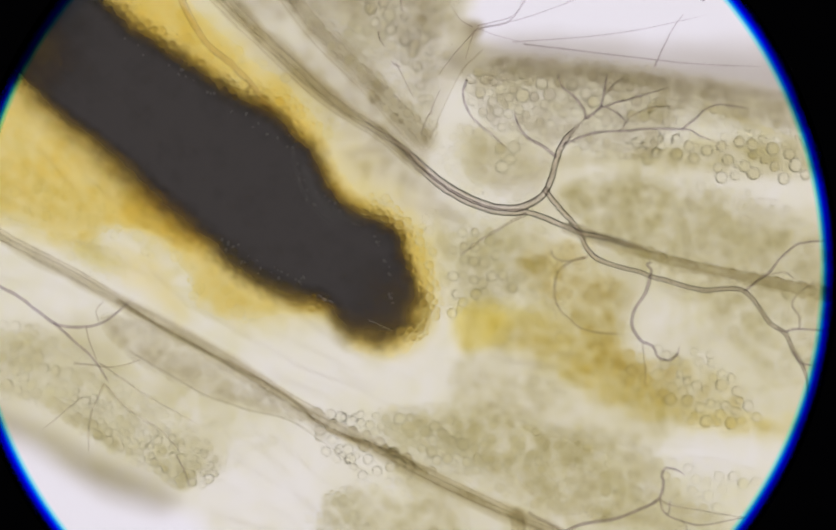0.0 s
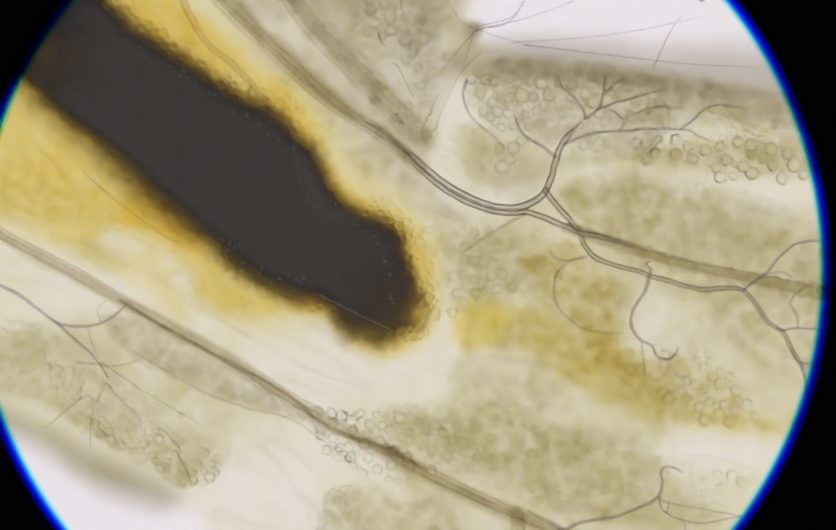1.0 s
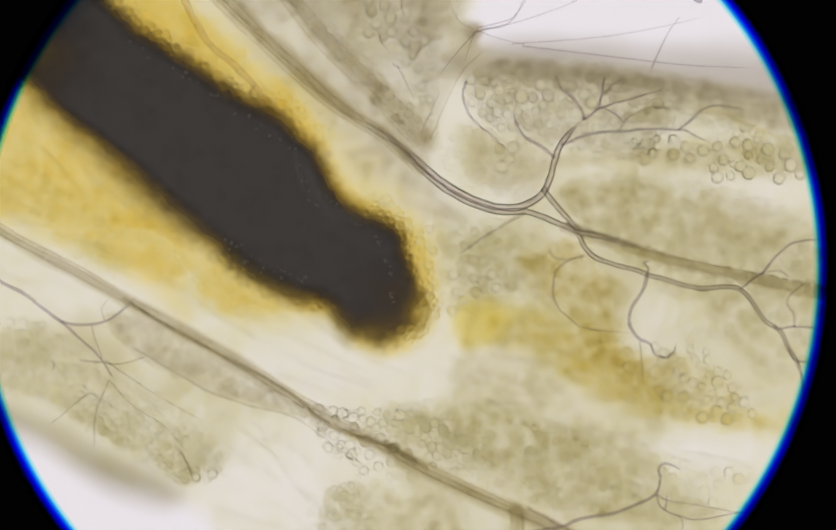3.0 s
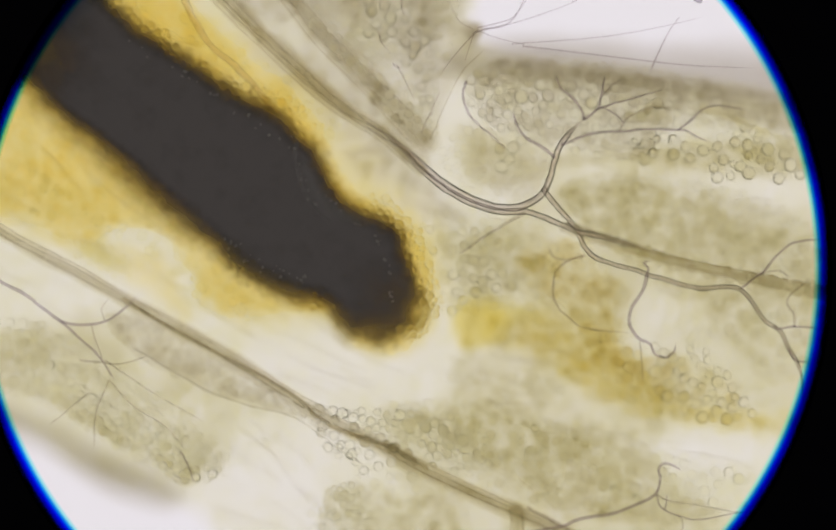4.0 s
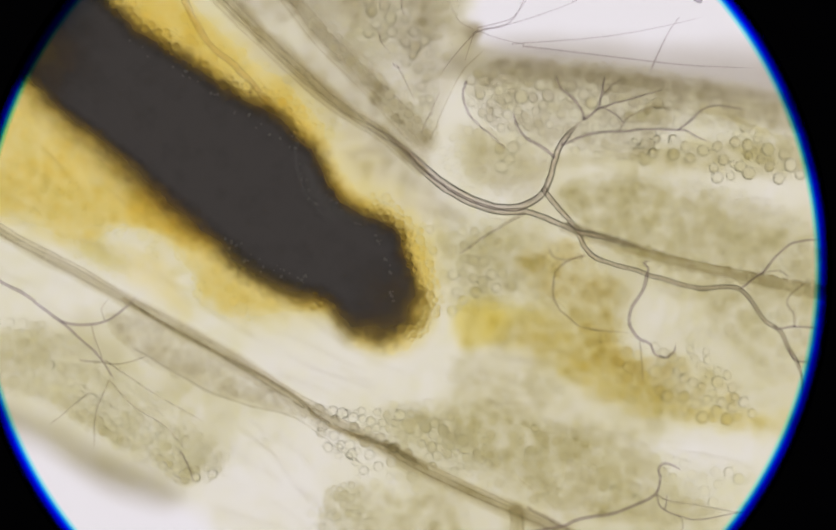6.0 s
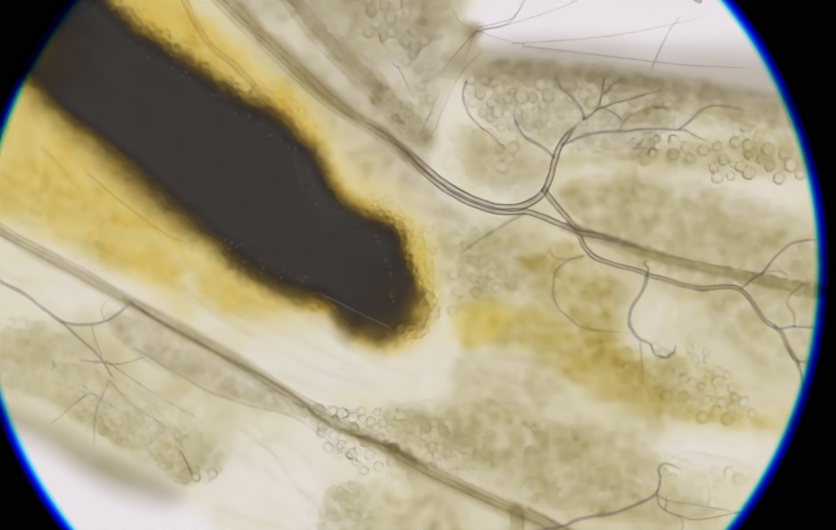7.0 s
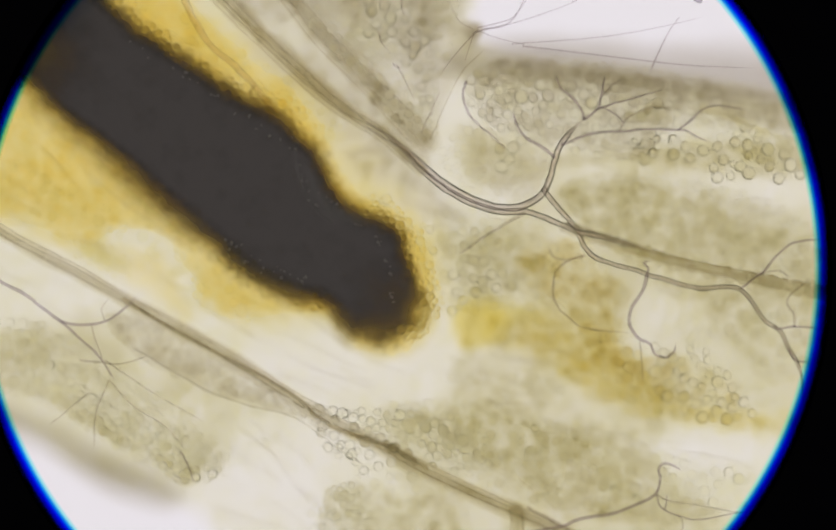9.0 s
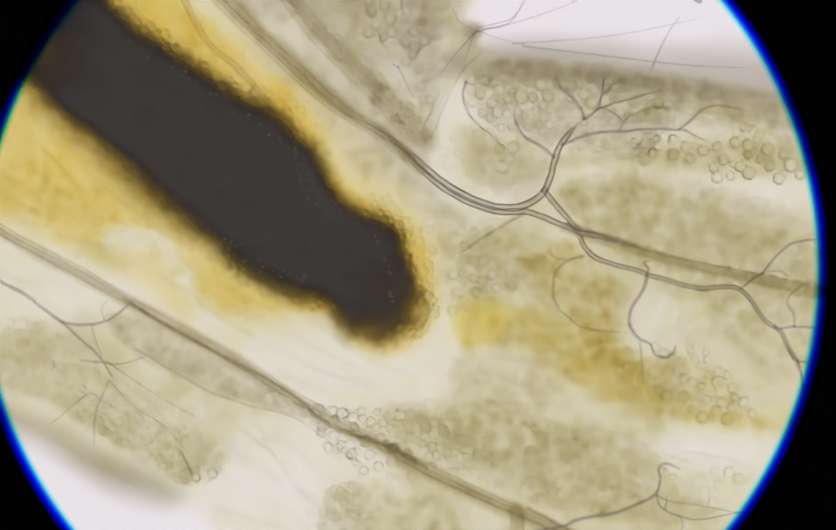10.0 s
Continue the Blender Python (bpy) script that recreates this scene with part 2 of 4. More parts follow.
def tube(name, points, r0, r1, height, mat, parent, label="", sides=10, wander=0.0, per=10, grow=0.0):
    """A tapering round tube along a smooth line; points are (u, v) or (u, v, height)."""
    pts = [(p[0], p[1], p[2] if len(p) > 2 else height) for p in points]
    c = spline(pts, False, per)
    n = len(c)
    f = np.linspace(0, 1, n)
    run = np.r_[0, np.cumsum(np.hypot(*np.diff(c[:, :2], axis=0).T))]
    if wander:
        c[:, 0] += wander * 2 * (fbm(run / 30 + points[0][0], 0 * run + 1.5, 3) - 0.5)
        c[:, 1] += wander * 2 * (fbm(run / 30 + points[0][1], 0 * run + 8.5, 3) - 0.5)
    r = (r0 + (r1 - r0) * f) * (1 + 0.18 * 2 * (fbm(run / 22 + 3.1, 0 * run + points[0][0] * 0.13, 2) - 0.5))
    r = r * (0.15 + 0.85 * smooth01((1 - f) / 0.09))
    if grow:
        r = r * (0.12 + 0.88 * smooth01(f / grow))
    pos = np.c_[(c[:, 0] - 784) * U, (497 - c[:, 1]) * U, c[:, 2] * MM]
    tan = np.gradient(pos, axis=0)
    tan /= np.linalg.norm(tan, axis=1)[:, None] + 1e-12
    sidev = np.cross(tan, (0, 0, 1.0))
    sidev /= np.linalg.norm(sidev, axis=1)[:, None] + 1e-12
    upv = np.cross(sidev, tan)
    ang = np.linspace(0, 2 * math.pi, sides, endpoint=False)
    ring = pos[:, None, :] + (r * U)[:, None, None] * (np.cos(ang)[None, :, None] * sidev[:, None, :] + np.sin(ang)[None, :, None] * upv[:, None, :])
    verts = np.vstack([ring.reshape(-1, 3), pos[:1], pos[-1:]])
    i, j = np.meshgrid(np.arange(n - 1), np.arange(sides), indexing="ij")
    k = (j + 1) % sides
    quads = np.stack([i * sides + j, i * sides + k, (i + 1) * sides + k, (i + 1) * sides + j], -1).reshape(-1, 4)
    s = np.arange(sides)
    cap0 = np.stack([np.full(sides, n * sides), (s + 1) % sides, s, s], 1)
    cap1 = np.stack([np.full(sides, n * sides + 1), (n - 1) * sides + s, (n - 1) * sides + (s + 1) % sides, (n - 1) * sides + (s + 1) % sides], 1)
    me = bpy.data.meshes.new(name)
    tris = [tuple(q[:3]) for q in np.vstack([cap0, cap1]).tolist()]
    me.from_pydata(verts.tolist(), [], quads.tolist() + tris)
    me.polygons.foreach_set("use_smooth", [True] * len(me.polygons))
    me.materials.append(M[mat])
    return under(new(name, me), parent, label)


def ball_mesh(name, mat, squash=1.0, lumpy=0.0, level=2):
    bm = bmesh.new()
    bmesh.ops.create_icosphere(bm, subdivisions=level + 1, radius=1.0)
    for v in bm.verts:
        v.co *= 1 + lumpy * (noise.noise(v.co * 1.7) )
        v.co.z *= squash
    for f in bm.faces:
        f.smooth = True
    me = bpy.data.meshes.new(name)
    bm.to_mesh(me)
    bm.free()
    me.materials.append(M[mat])
    return me


BALLS = {
    "oil": ball_mesh("oil_ball", "oil"),
    "oil_faint": ball_mesh("pale_oil_ball", "oil_faint"),
    "oil_pale": ball_mesh("palest_oil_ball", "oil_pale"),
    "oil_fine": ball_mesh("fine_oil_ball", "oil_fine"),
    "oil_deep": ball_mesh("deep_oil_ball", "oil_deep"),
    "oil_amber": ball_mesh("amber_oil_ball", "oil_amber"),
}


DROPS = {}


def note_drop(u, v, r):
    """Enter a droplet in every 40-step square of the plan that it could touch."""
    for i in (-1, 0, 1):
        for j in (-1, 0, 1):
            DROPS.setdefault((int(u // 40) + i, int(v // 40) + j), []).append((u, v, r))


def droplet(parent, u, v, r, h, mat="oil", label=""):
    note_drop(u, v, r)
    ob = new("droplet", BALLS[mat])
    ob.location = at(u, v, 0.95 + 0.4 * (h - 0.4) if h < 1.3 else h)
    k = r * U
    ob.scale = (k * random.uniform(0.94, 1.07), k * random.uniform(0.94, 1.07), k * 0.95)
    ob.rotation_euler = (0, 0, random.uniform(0, 3.1))
    return under(ob, parent, label)


def crowded(x, y, r, gap):
    """Whether a droplet would run into one that is there already."""
    d = DROPS.get((int(x // 40), int(y // 40)), ())
    return any((a - x) ** 2 + (b - y) ** 2 < (gap * (c + r)) ** 2 for a, b, c in d)


def scatter(parent, outline, count, r0, r1, h0, h1, mat="oil", seed=1, gap=0.95):
    """Oil droplets packed at random inside an outline, none in another."""
    rng = np.random.RandomState(seed)
    line = spline(outline, True, 6)
    lo, hi = line.min(0), line.max(0)
    cand = lo + (hi - lo) * rng.rand(count * 30, 2)
    d, along, side, inside, run = nearest(cand[:, 0], cand[:, 1], line, True)
    made = 0
    for (x, y), ok in zip(cand, inside):
        if not ok:
            continue
        r = r0 + (r1 - r0) * rng.rand() ** 1.6
        if crowded(x, y, r, gap):
            continue
        fainter = {"oil": "oil_faint", "oil_faint": "oil_pale", "oil_pale": "oil_fine"}
        droplet(parent, x, y, r, h0 + (h1 - h0) * rng.rand(), fainter[mat] if rng.rand() < 0.4 else mat)
        made += 1
        if made >= count:
            break


def droplet_mass(parent, outline, count, r0, r1, h0, h1, mat, seed, gap=0.8, name="droplet_mass", focus=False):
    """A crowd of droplets too small to pick apart, in one mesh."""
    rng = np.random.RandomState(seed)
    line = spline(outline, True, 6)
    lo, hi = line.min(0), line.max(0)
    cand = lo + (hi - lo) * rng.rand(count * 12, 2)
    inside = nearest(cand[:, 0], cand[:, 1], line, True)[3]
    bm = bmesh.new()
    bmesh.ops.create_icosphere(bm, subdivisions=2, radius=1.0)
    base = np.array([v.co[:] for v in bm.verts])
    tri = np.array([[v.index for v in f.verts] for f in bm.faces])
    bm.free()
    kept, radii, verts, faces = np.empty((0, 2)), np.empty(0), [], []
    for p in cand[inside]:
        r = r0 + (r1 - r0) * rng.rand() ** 1.5
        if len(kept) and (np.hypot(*(kept - p).T) < gap * (radii + r)).any():
            continue
        if focus and crowded(p[0], p[1], r, gap):
            continue
        kept, radii = np.vstack([kept, p]), np.r_[radii, r]
        c = np.array(at(p[0], p[1], h0 + (h1 - h0) * rng.rand()))
        faces.append(tri + len(base) * len(verts))
        verts.append(base * r * U + c)
        if len(kept) >= count:
            break
    if focus:
        for p, r in zip(kept, radii):
            note_drop(p[0], p[1], r)
    ob = new(name, mesh_from(name, np.vstack(verts), np.vstack(faces), mat))
    return tagged(under(ob, parent), kind="stuff")


# ---- the microscope: lamp, slide, field stop ----
def disc(name, r_in, r_out, z0, z1, mat, centre=(0, 0), sides=160, parent=None, label=""):
    """A round plate (r_in 0) or ring with thickness, lying level."""
    a = np.linspace(0, 2 * math.pi, sides, endpoint=False)
    if r_in == 0:
        verts = np.vstack([np.c_[centre[0] + r_out * np.cos(a), centre[1] + r_out * np.sin(a), np.full(sides, z)] for z in (z0, z1)] + [[(*centre, z0), (*centre, z1)]])
        s = np.arange(sides)
        e = (s + 1) % sides
        tris = np.vstack([np.c_[s, e, e + sides], np.c_[s, e + sides, s + sides], np.c_[e, s, np.full(sides, 2 * sides)], np.c_[s + sides, e + sides, np.full(sides, 2 * sides + 1)]])
        ob = new(name, mesh_from(name, verts, tris, mat, smooth=False))
        return under(ob, parent, label) if parent else ob
    rings = [(r_out, z0), (r_out, z1), (r_in, z1), (r_in, z0)]
    verts = np.vstack([np.c_[centre[0] + r * np.cos(a), centre[1] + r * np.sin(a), np.full(sides, z)] for r, z in rings])
    faces = []
    for k in range(4):
        m = (k + 1) % 4
        for s in range(sides):
            e = (s + 1) % sides
            faces.append((k * sides + s, k * sides + e, m * sides + e, m * sides + s))
    ob = new(name, mesh_from(name, verts, np.array(faces), mat, smooth=False))
    return under(ob, parent, label) if parent else ob


lamp = thing("microscope_lamp", "round glowing white lamp in a black housing under the slide", "lamp")
disc("diffuser", 0, 0.80, -2.405, -2.4, "lamp", parent=lamp, label="glowing white diffuser")
disc("housing", 0.801, 0.88, -2.5, -2.36, "black", parent=lamp, label="blackened housing ring")

slide = tagged(disc("glass_slide", 0, 0.26, -0.014, -0.0115, "slide"), "clear glass slide under the larva", "glass slide", kind="structure")

STOP_Z = 0.006
K = (DIST - STOP_Z) / DIST
STOP = ((749.5 - 784) * U * K, (497 - 502.3) * U * K)
STOP_R = 776.5 * U * K
FRINGE_W = 36 * U * K
M["edge_fringe"] = fringe_ramp("painted_blue_fringe", (*STOP, STOP_Z), STOP_R, FRINGE_W)
stop = thing("field_stop", "black round field stop with a painted blue fringe", "diaphragm")
disc("plate", STOP_R + FRINGE_W, 0.2, STOP_Z - 0.0009, STOP_Z + 0.003, "black", STOP, 256, stop, "matt black plate")
# added ring: the edge's blue fringe and fade to dark sit in its colour
disc("edge_fringe", STOP_R, STOP_R + FRINGE_W + 0.0006, STOP_Z - 0.0004, STOP_Z - 0.0003, "edge_fringe", STOP, 256, stop, "added ring painted with the blurred blue fringe")


# ---- the larva's body wall and deep tissue ----
body = thing("larva_body", "translucent cream body of an insect larva on the slide", "insect larva")


def wall_depth(u, v):
    """Thin where the clear fluid shows between the organs."""
    t = np.full(u.shape, 1.0)
    for (a, b, ra, rb, k) in ((660, 690, 190, 75, 0.62), (560, 900, 110, 130, 0.62), (1340, 850, 120, 34, 0.8), (1450, 375, 110, 45, 0.5), (450, 940, 120, 90, 0.6),
                              (110, 560, 130, 60, 0.35), (890, 225, 50, 50, 0.4), (940, 350, 50, 30, 0.4), (830, 160, 40, 90, 0.4), (750, 130, 40, 60, 0.5), (520, 60, 90, 60, 0.3),
                              (270, 500, 80, 55, 0.6), (1270, 590, 80, 50, 0.3)):
        t = t - 0.6 * k * np.exp(-(((u - a) / ra) ** 2 + ((v - b) / rb) ** 2))
    return np.maximum(t, 0.3)


box, field = patch([(-140, -60), (300, -120), (870, -60), (900, 50), (985, 88), (1200, 110), (1500, 165), (1640, 240), (1680, 700), (1600, 900), (1300, 1080),
                    (600, 1090), (440, 1050), (340, 968), (170, 905), (40, 826), (-120, 760)], 46, 6, 0.15, 120, 1, wall_depth)
layer("body_wall", box, field, -7.5, 1.6, "cuticle", body, "thin cream body wall", 6, 0.6)
box, field = patch([(-20, 722), (60, 748), (140, 782), (226, 828), (326, 876), (364, 930), (316, 978), (196, 950), (104, 890), (-20, 812)], 62, 5, 0.25, 60, 2, lambda u, v: 0.9 + 0.2 * blob(u, v, 210, 885, 90, 40))
layer("deep_fold", box, field, -9.0, 1.2, "fold", body, "blurred grey-olive fold deep below", 5)
box, field = band([(870, 118), (1010, 110), (1180, 130), (1330, 142), (1600, 172)], 52, 130, 0.98, 0.1, 9, 4, 0.15, lambda u, v: 1.05 + 0 * u)
layer("deep_ridge", box, field, -8.2, 1.0, "blur", body, "blurred grey upper ridge", 5)
box, field = band([(560, -30), (640, 50), (720, 90), (800, 40), (850, -40)], 60, 60, 0.9, 0.1, 9, 5, 0.15, lambda u, v: 0.3 + 0 * u)
layer("deep_ridge", box, field, -8.8, 1.0, "blur", body, "faint grey ridge", 6)
box, field = patch([(840, 30), (890, 30), (915, 50), (900, 90), (860, 130), (835, 160), (815, 130), (830, 80)], 22, 4, 0.2, 40, 3, lambda u, v: 0.4 + 2.0 * np.exp(-(((u - 893) / 24) ** 2 + ((v - 58) / 22) ** 2)))
layer("bristle_root", box, field, -6.2, 1.0, "muscle", body, "brownish bristle root", 4)

# added sheet between the deep tissue and the organs in focus; scatters light for blur
tagged(disc("blur_sheet", 0, 0.13, -0.0048, -0.0046, "haze", parent=body), "added rough clear sheet that blurs the deep tissue")


def mottled(seed, base, amount, size=90):
    return lambda u, v: np.maximum(base + amount * 2 * (fbm(u / size + seed, v / size - seed, 4) - 0.5), 0.05)


deep = thing("deep_fat", "hazy olive-beige fat tissue deep in the body", "fat tissue")
box, field = patch([(800, 400), (900, 420), (1000, 330), (1200, 300), (1400, 345), (1600, 420), (1660, 700), (1560, 780), (1300, 800), (1240, 850), (1330, 930), (1420, 1000), (1200, 1060), (900, 1040), (690, 850), (700, 770), (820, 730), (850, 640), (840, 520)], 40, 14, 0.3, 60, 71, lambda u, v: mottled(71, 0.56, 0.5)(u, v) * (1 - 0.55 * smooth01((u - 1280) / 120) * smooth01((v - 560) / 120)) * (1 - 0.5 * blob(u, v, 1095, 512, 42, 18) - 0.6 * blob(u, v, 1262, 588, 66, 40) - 0.6 * blob(u, v, 940, 355, 40, 24)))
layer("right_sheet", box, field, -6.9, 1.0, "murk", deep, "", 5)
box, field = patch([(-80, 620), (60, 590), (160, 570), (260, 600), (420, 690), (560, 770), (640, 860), (560, 800), (460, 800), (430, 880), (350, 905), (250, 850), (100, 780), (-80, 720)], 36, 10, 0.3, 60, 72, mottled(72, 0.42, 0.45))
layer("left_sheet", box, field, -6.8, 1.0, "murk", deep, "", 5)
box, field = patch([(380, -60), (700, -80), (870, -60), (880, 60), (850, 200), (830, 330), (900, 420), (820, 430), (730, 385), (640, 310), (560, 200), (440, 80)], 44, 10, 0.3, 60, 73, mottled(73, 0.66, 0.5, 60))
layer("upper_sheet", box, field, -6.7, 1.0, "fat_grey", deep, "", 5)
box, field = patch([(850, 230), (960, 240), (1100, 270), (1300, 250), (1560, 240), (1560, 340), (1380, 345), (1100, 330), (960, 370), (860, 330)], 40, 10, 0.3, 60, 74, lambda u, v: mottled(74, 1.0, 0.5)(u, v) * (1 - 0.3 * blob(u, v, 945, 300, 90, 60)))
layer("middle_sheet", box, field, -6.6, 1.0, "murk", deep, "", 5)
droplet_mass(deep, [(830, 420), (1000, 360), (1300, 340), (1560, 460), (1560, 640), (1500, 740), (1300, 760), (1200, 560), (1000, 560)], 420, 5, 10, -7.8, -6.3, "oil_deep", 75)
droplet_mass(deep, [(700, 780), (900, 760), (1200, 820), (1400, 900), (1300, 1000), (1000, 940)], 260, 5, 10, -7.8, -6.3, "oil_deep", 76)
droplet_mass(deep, [(-20, 620), (200, 640), (420, 760), (560, 790), (420, 880), (300, 880), (100, 760)], 260, 5, 10, -7.8, -6.3, "oil_deep", 77)
droplet_mass(deep, [(560, 0), (700, 0), (840, 20), (800, 210), (700, 160)], 160, 5, 9, -7.8, -6.3, "oil_deep", 78)
droplet_mass(deep, [(890, 130), (1100, 110), (1480, 170), (1500, 250), (1200, 250), (1000, 260)], 240, 5, 9, -7.8, -6.3, "oil_deep", 79)
droplet_mass(deep, [(0, 300), (200, 400), (400, 520), (500, 580), (400, 590), (200, 480), (0, 400)], 160, 5, 11, -7.8, -6.3, "oil_deep", 80)

# ---- gut ----
gut = thing("gut", "dark blunt-ended gut in an amber yellow wall, pulsing slightly", "gut")
GUT = [(-60, 70), (40, -60), (170, -26), (216, 8), (258, 48), (307, 80), (352, 108), (407, 148), (449, 174), (496, 196), (535, 221), (561, 252), (596, 282), (611, 315), (636, 362), (682, 394), (724, 410),
       (752, 434), (764, 476), (778, 512), (794, 546), (800, 580), (784, 610), (750, 630), (716, 646), (680, 640), (648, 630), (628, 598), (604, 571), (550, 558), (500, 536), (452, 510), (420, 480), (396, 456), (350, 430), (300, 395), (250, 352), (220, 322),
       (188, 290), (150, 258), (110, 225), (70, 188), (20, 140)]


def chyme(u, v):
    """Thin at the lower blunt end, where light comes through."""
    return np.maximum(1 - 0.46 * blob(u, v, 690, 624, 80, 28) - 0.55 * blob(u, v, 786, 584, 26, 26) - 0.28 * blob(u, v, 742, 556, 74, 66) - 0.35 * blob(u, v, 70, 100, 80, 90), 0.05)


def gut_soft(u, v):
    """How wide the core's fading edge is: wide on the lower flank, narrow at the blunt end."""
    low = np.clip((v - (0.64 * u + 110)) / 50.0, 0, 1)
    return 58 + 56 * low * np.clip((430 - u) / 160.0, 0, 1) + 4 * low - 20 * blob(u, v, 790, 500, 50, 90) - 16 * blob(u, v, 690, 640, 90, 40)


def gut_field(outline, wobble, seed, lift):
    box, _ = patch(outline, 30, wobble)
    line = spline(outline, True, 6)

    def field(u, v):
        d, along, side, inside, run = nearest(u, v, line, True)
        d = np.where(inside, d, -d) + wobble * 2 * (fbm(u / 24 + seed, v / 24 + 3 * seed) - 0.5) + 9 * (fbm(u / 8 + seed, v / 8) - 0.5)
        s = gut_soft(u, v)
        t = smooth01((d + s * (0.60 - 0.08 * smooth01((s - 64) / 50))) / (s * 1.25)) ** 1.6
        return t * (1 + 0.2 * (fbm(u / 26 + seed, v / 26) - 0.5)) * lift(u, v)
    return (box[0] - 50, box[1] - 50, box[2] + 50, box[3] + 50), field


box, field = gut_field(GUT, 5, 11, chyme)
layer("gut_core", box, field, -1.2, 6.5, "chyme", gut, "dense dark brown gut contents", 4)
WALL = [(-60, 60), (120, -90), (330, -40), (400, 20), (470, 80), (545, 140), (605, 205), (650, 290), (690, 345), (752, 372), (800, 410), (832, 480), (842, 570), (806, 644), (735, 690), (655, 668), (604, 612),
        (560, 606), (480, 612), (410, 612), (360, 572), (336, 520), (312, 474), (262, 450), (215, 456), (188, 482), (120, 468), (40, 432), (-60, 390), (-120, 200)]
box, field = patch(WALL, 50, 10, 0.3, 45, 12, lambda u, v: 1.0 + 0.35 * blob(u, v, 410, 560, 70, 40) + 0.25 * blob(u, v, 90, 330, 170, 120) + 0.1 * blob(u, v, 300, 30, 120, 70) + 0.25 * blob(u, v, 560, 200, 60, 60))
layer("gut_wall", box, field, -5.2, 3.2, "amber", gut, "amber yellow translucent gut wall", 4)
OUTER = [(300, -80), (430, -20), (530, 50), (630, 140), (700, 230), (765, 310), (840, 380), (872, 470), (868, 590), (800, 680), (690, 680), (600, 640), (480, 650), (380, 630), (500, 500), (300, 300), (100, 60)]
box, field = patch(OUTER, 90, 10, 0.4, 60, 112, lambda u, v: 0.42 + 0 * u)
layer("outer_wall", box, field, -6.6, 1.2, "amber", gut, "pale yellow outer haze of the gut wall", 6)
box, field = patch([(-60, 350), (60, 400), (200, 430), (320, 460), (380, 590), (350, 620), (250, 560), (140, 500), (40, 462), (-60, 420)], 46, 8, 0.35, 40, 113, lambda u, v: 0.5 + 0 * u)
layer("outer_wall", box, field, -6.4, 1.2, "amber", gut, "pale yellow outer haze of the gut wall", 6)
INNER = [(-60, 40), (100, -40), (240, 10), (340, 70), (420, 120), (500, 170), (580, 240), (625, 310), (690, 360), (760, 405), (800, 470), (822, 560), (796, 636), (717, 676), (646, 642), (596, 602), (520, 560), (440, 515),
         (360, 460), (250, 365), (150, 285), (40, 200)]
box, field = patch(INNER, 50, 9, 0.3, 40, 13, lambda u, v: 0.34 + 0 * u)
layer("inner_wall", box, field, -5.9, 3.0, "amber", gut, "ochre inner gut wall", 4)
box, field = patch([(556, 300), (580, 292), (606, 330), (640, 374), (690, 402), (690, 430), (630, 424), (590, 396), (566, 352)], 26, 4, 0.4, 24, 14, lambda u, v: 0.32 + 0 * u)
layer("gut_fold", box, field, 3.4, 0.6, "film", gut, "thin pale fold on the gut", 4)
# the light bent at the fold's edge, put in as a pale film colour
box, field = band([(558, 262), (555, 300), (562, 334), (576, 366), (596, 394), (622, 416)], 3.5, 3.0, 1.0, 0.2, 3, 15, 0.3, lambda u, v: 0.38 + 0 * u)
layer("fold_edge", box, field, 4.0, 0.4, "film", gut, "edge of the gut's fold, its refracted light coloured pale", 2)
# amber beads along the upper and blunt rim of the gut
rng = np.random.RandomState(5)
for line, n, out_least, out_most, r_least, r_most, mats in (
        ([(196, 4), (250, 46), (300, 80), (345, 108), (400, 146), (442, 172), (490, 194), (530, 214), (580, 266)], 150, -10, 34, 3.5, 10, ("oil_amber", "oil_amber", "oil_deep")),
        ([(320, 60), (390, 110), (450, 140), (510, 176), (560, 210), (610, 262)], 60, 0, 40, 5, 11, ("oil_deep",)),
        ([(690, 388), (730, 400), (760, 430), (774, 474), (788, 512), (802, 548), (806, 590)], 130, -14, 26, 3.5, 9, ("oil_amber", "oil_amber", "oil_faint")),
        ([(800, 560), (800, 590), (776, 612), (744, 626)], 34, -6, 24, 3.5, 8, ("oil_amber",)),
        ([(425, 470), (500, 520), (560, 545), (610, 566)], 50, -22, 12, 3.5, 7, ("oil_amber",)),
        ([(20, 330), (120, 380), (220, 400), (330, 470), (420, 540), (500, 570)], 70, -40, 40, 5, 12, ("oil_deep",))):
    rim = spline(line, False, 10)
    lean = np.gradient(rim, axis=0)
    lean /= np.linalg.norm(lean, axis=1)[:, None]
    for k in range(n):
        q = rng.randint(len(rim))
        off = rng.uniform(out_least, out_most)
        x, y, r = rim[q, 0] + lean[q, 1] * off, rim[q, 1] - lean[q, 0] * off, r_least + (r_most - r_least) * rng.rand() ** 1.6
        if not crowded(x, y, r, 0.78):
            droplet(gut, x, y, r, rng.uniform(2.4, 3.2), mats[rng.randint(len(mats))])

# pale specks added over the dark core in place of the glints near its rim
GRAIN = ball_mesh("glint_speck", "grain", 0.6, 0.35, 1)
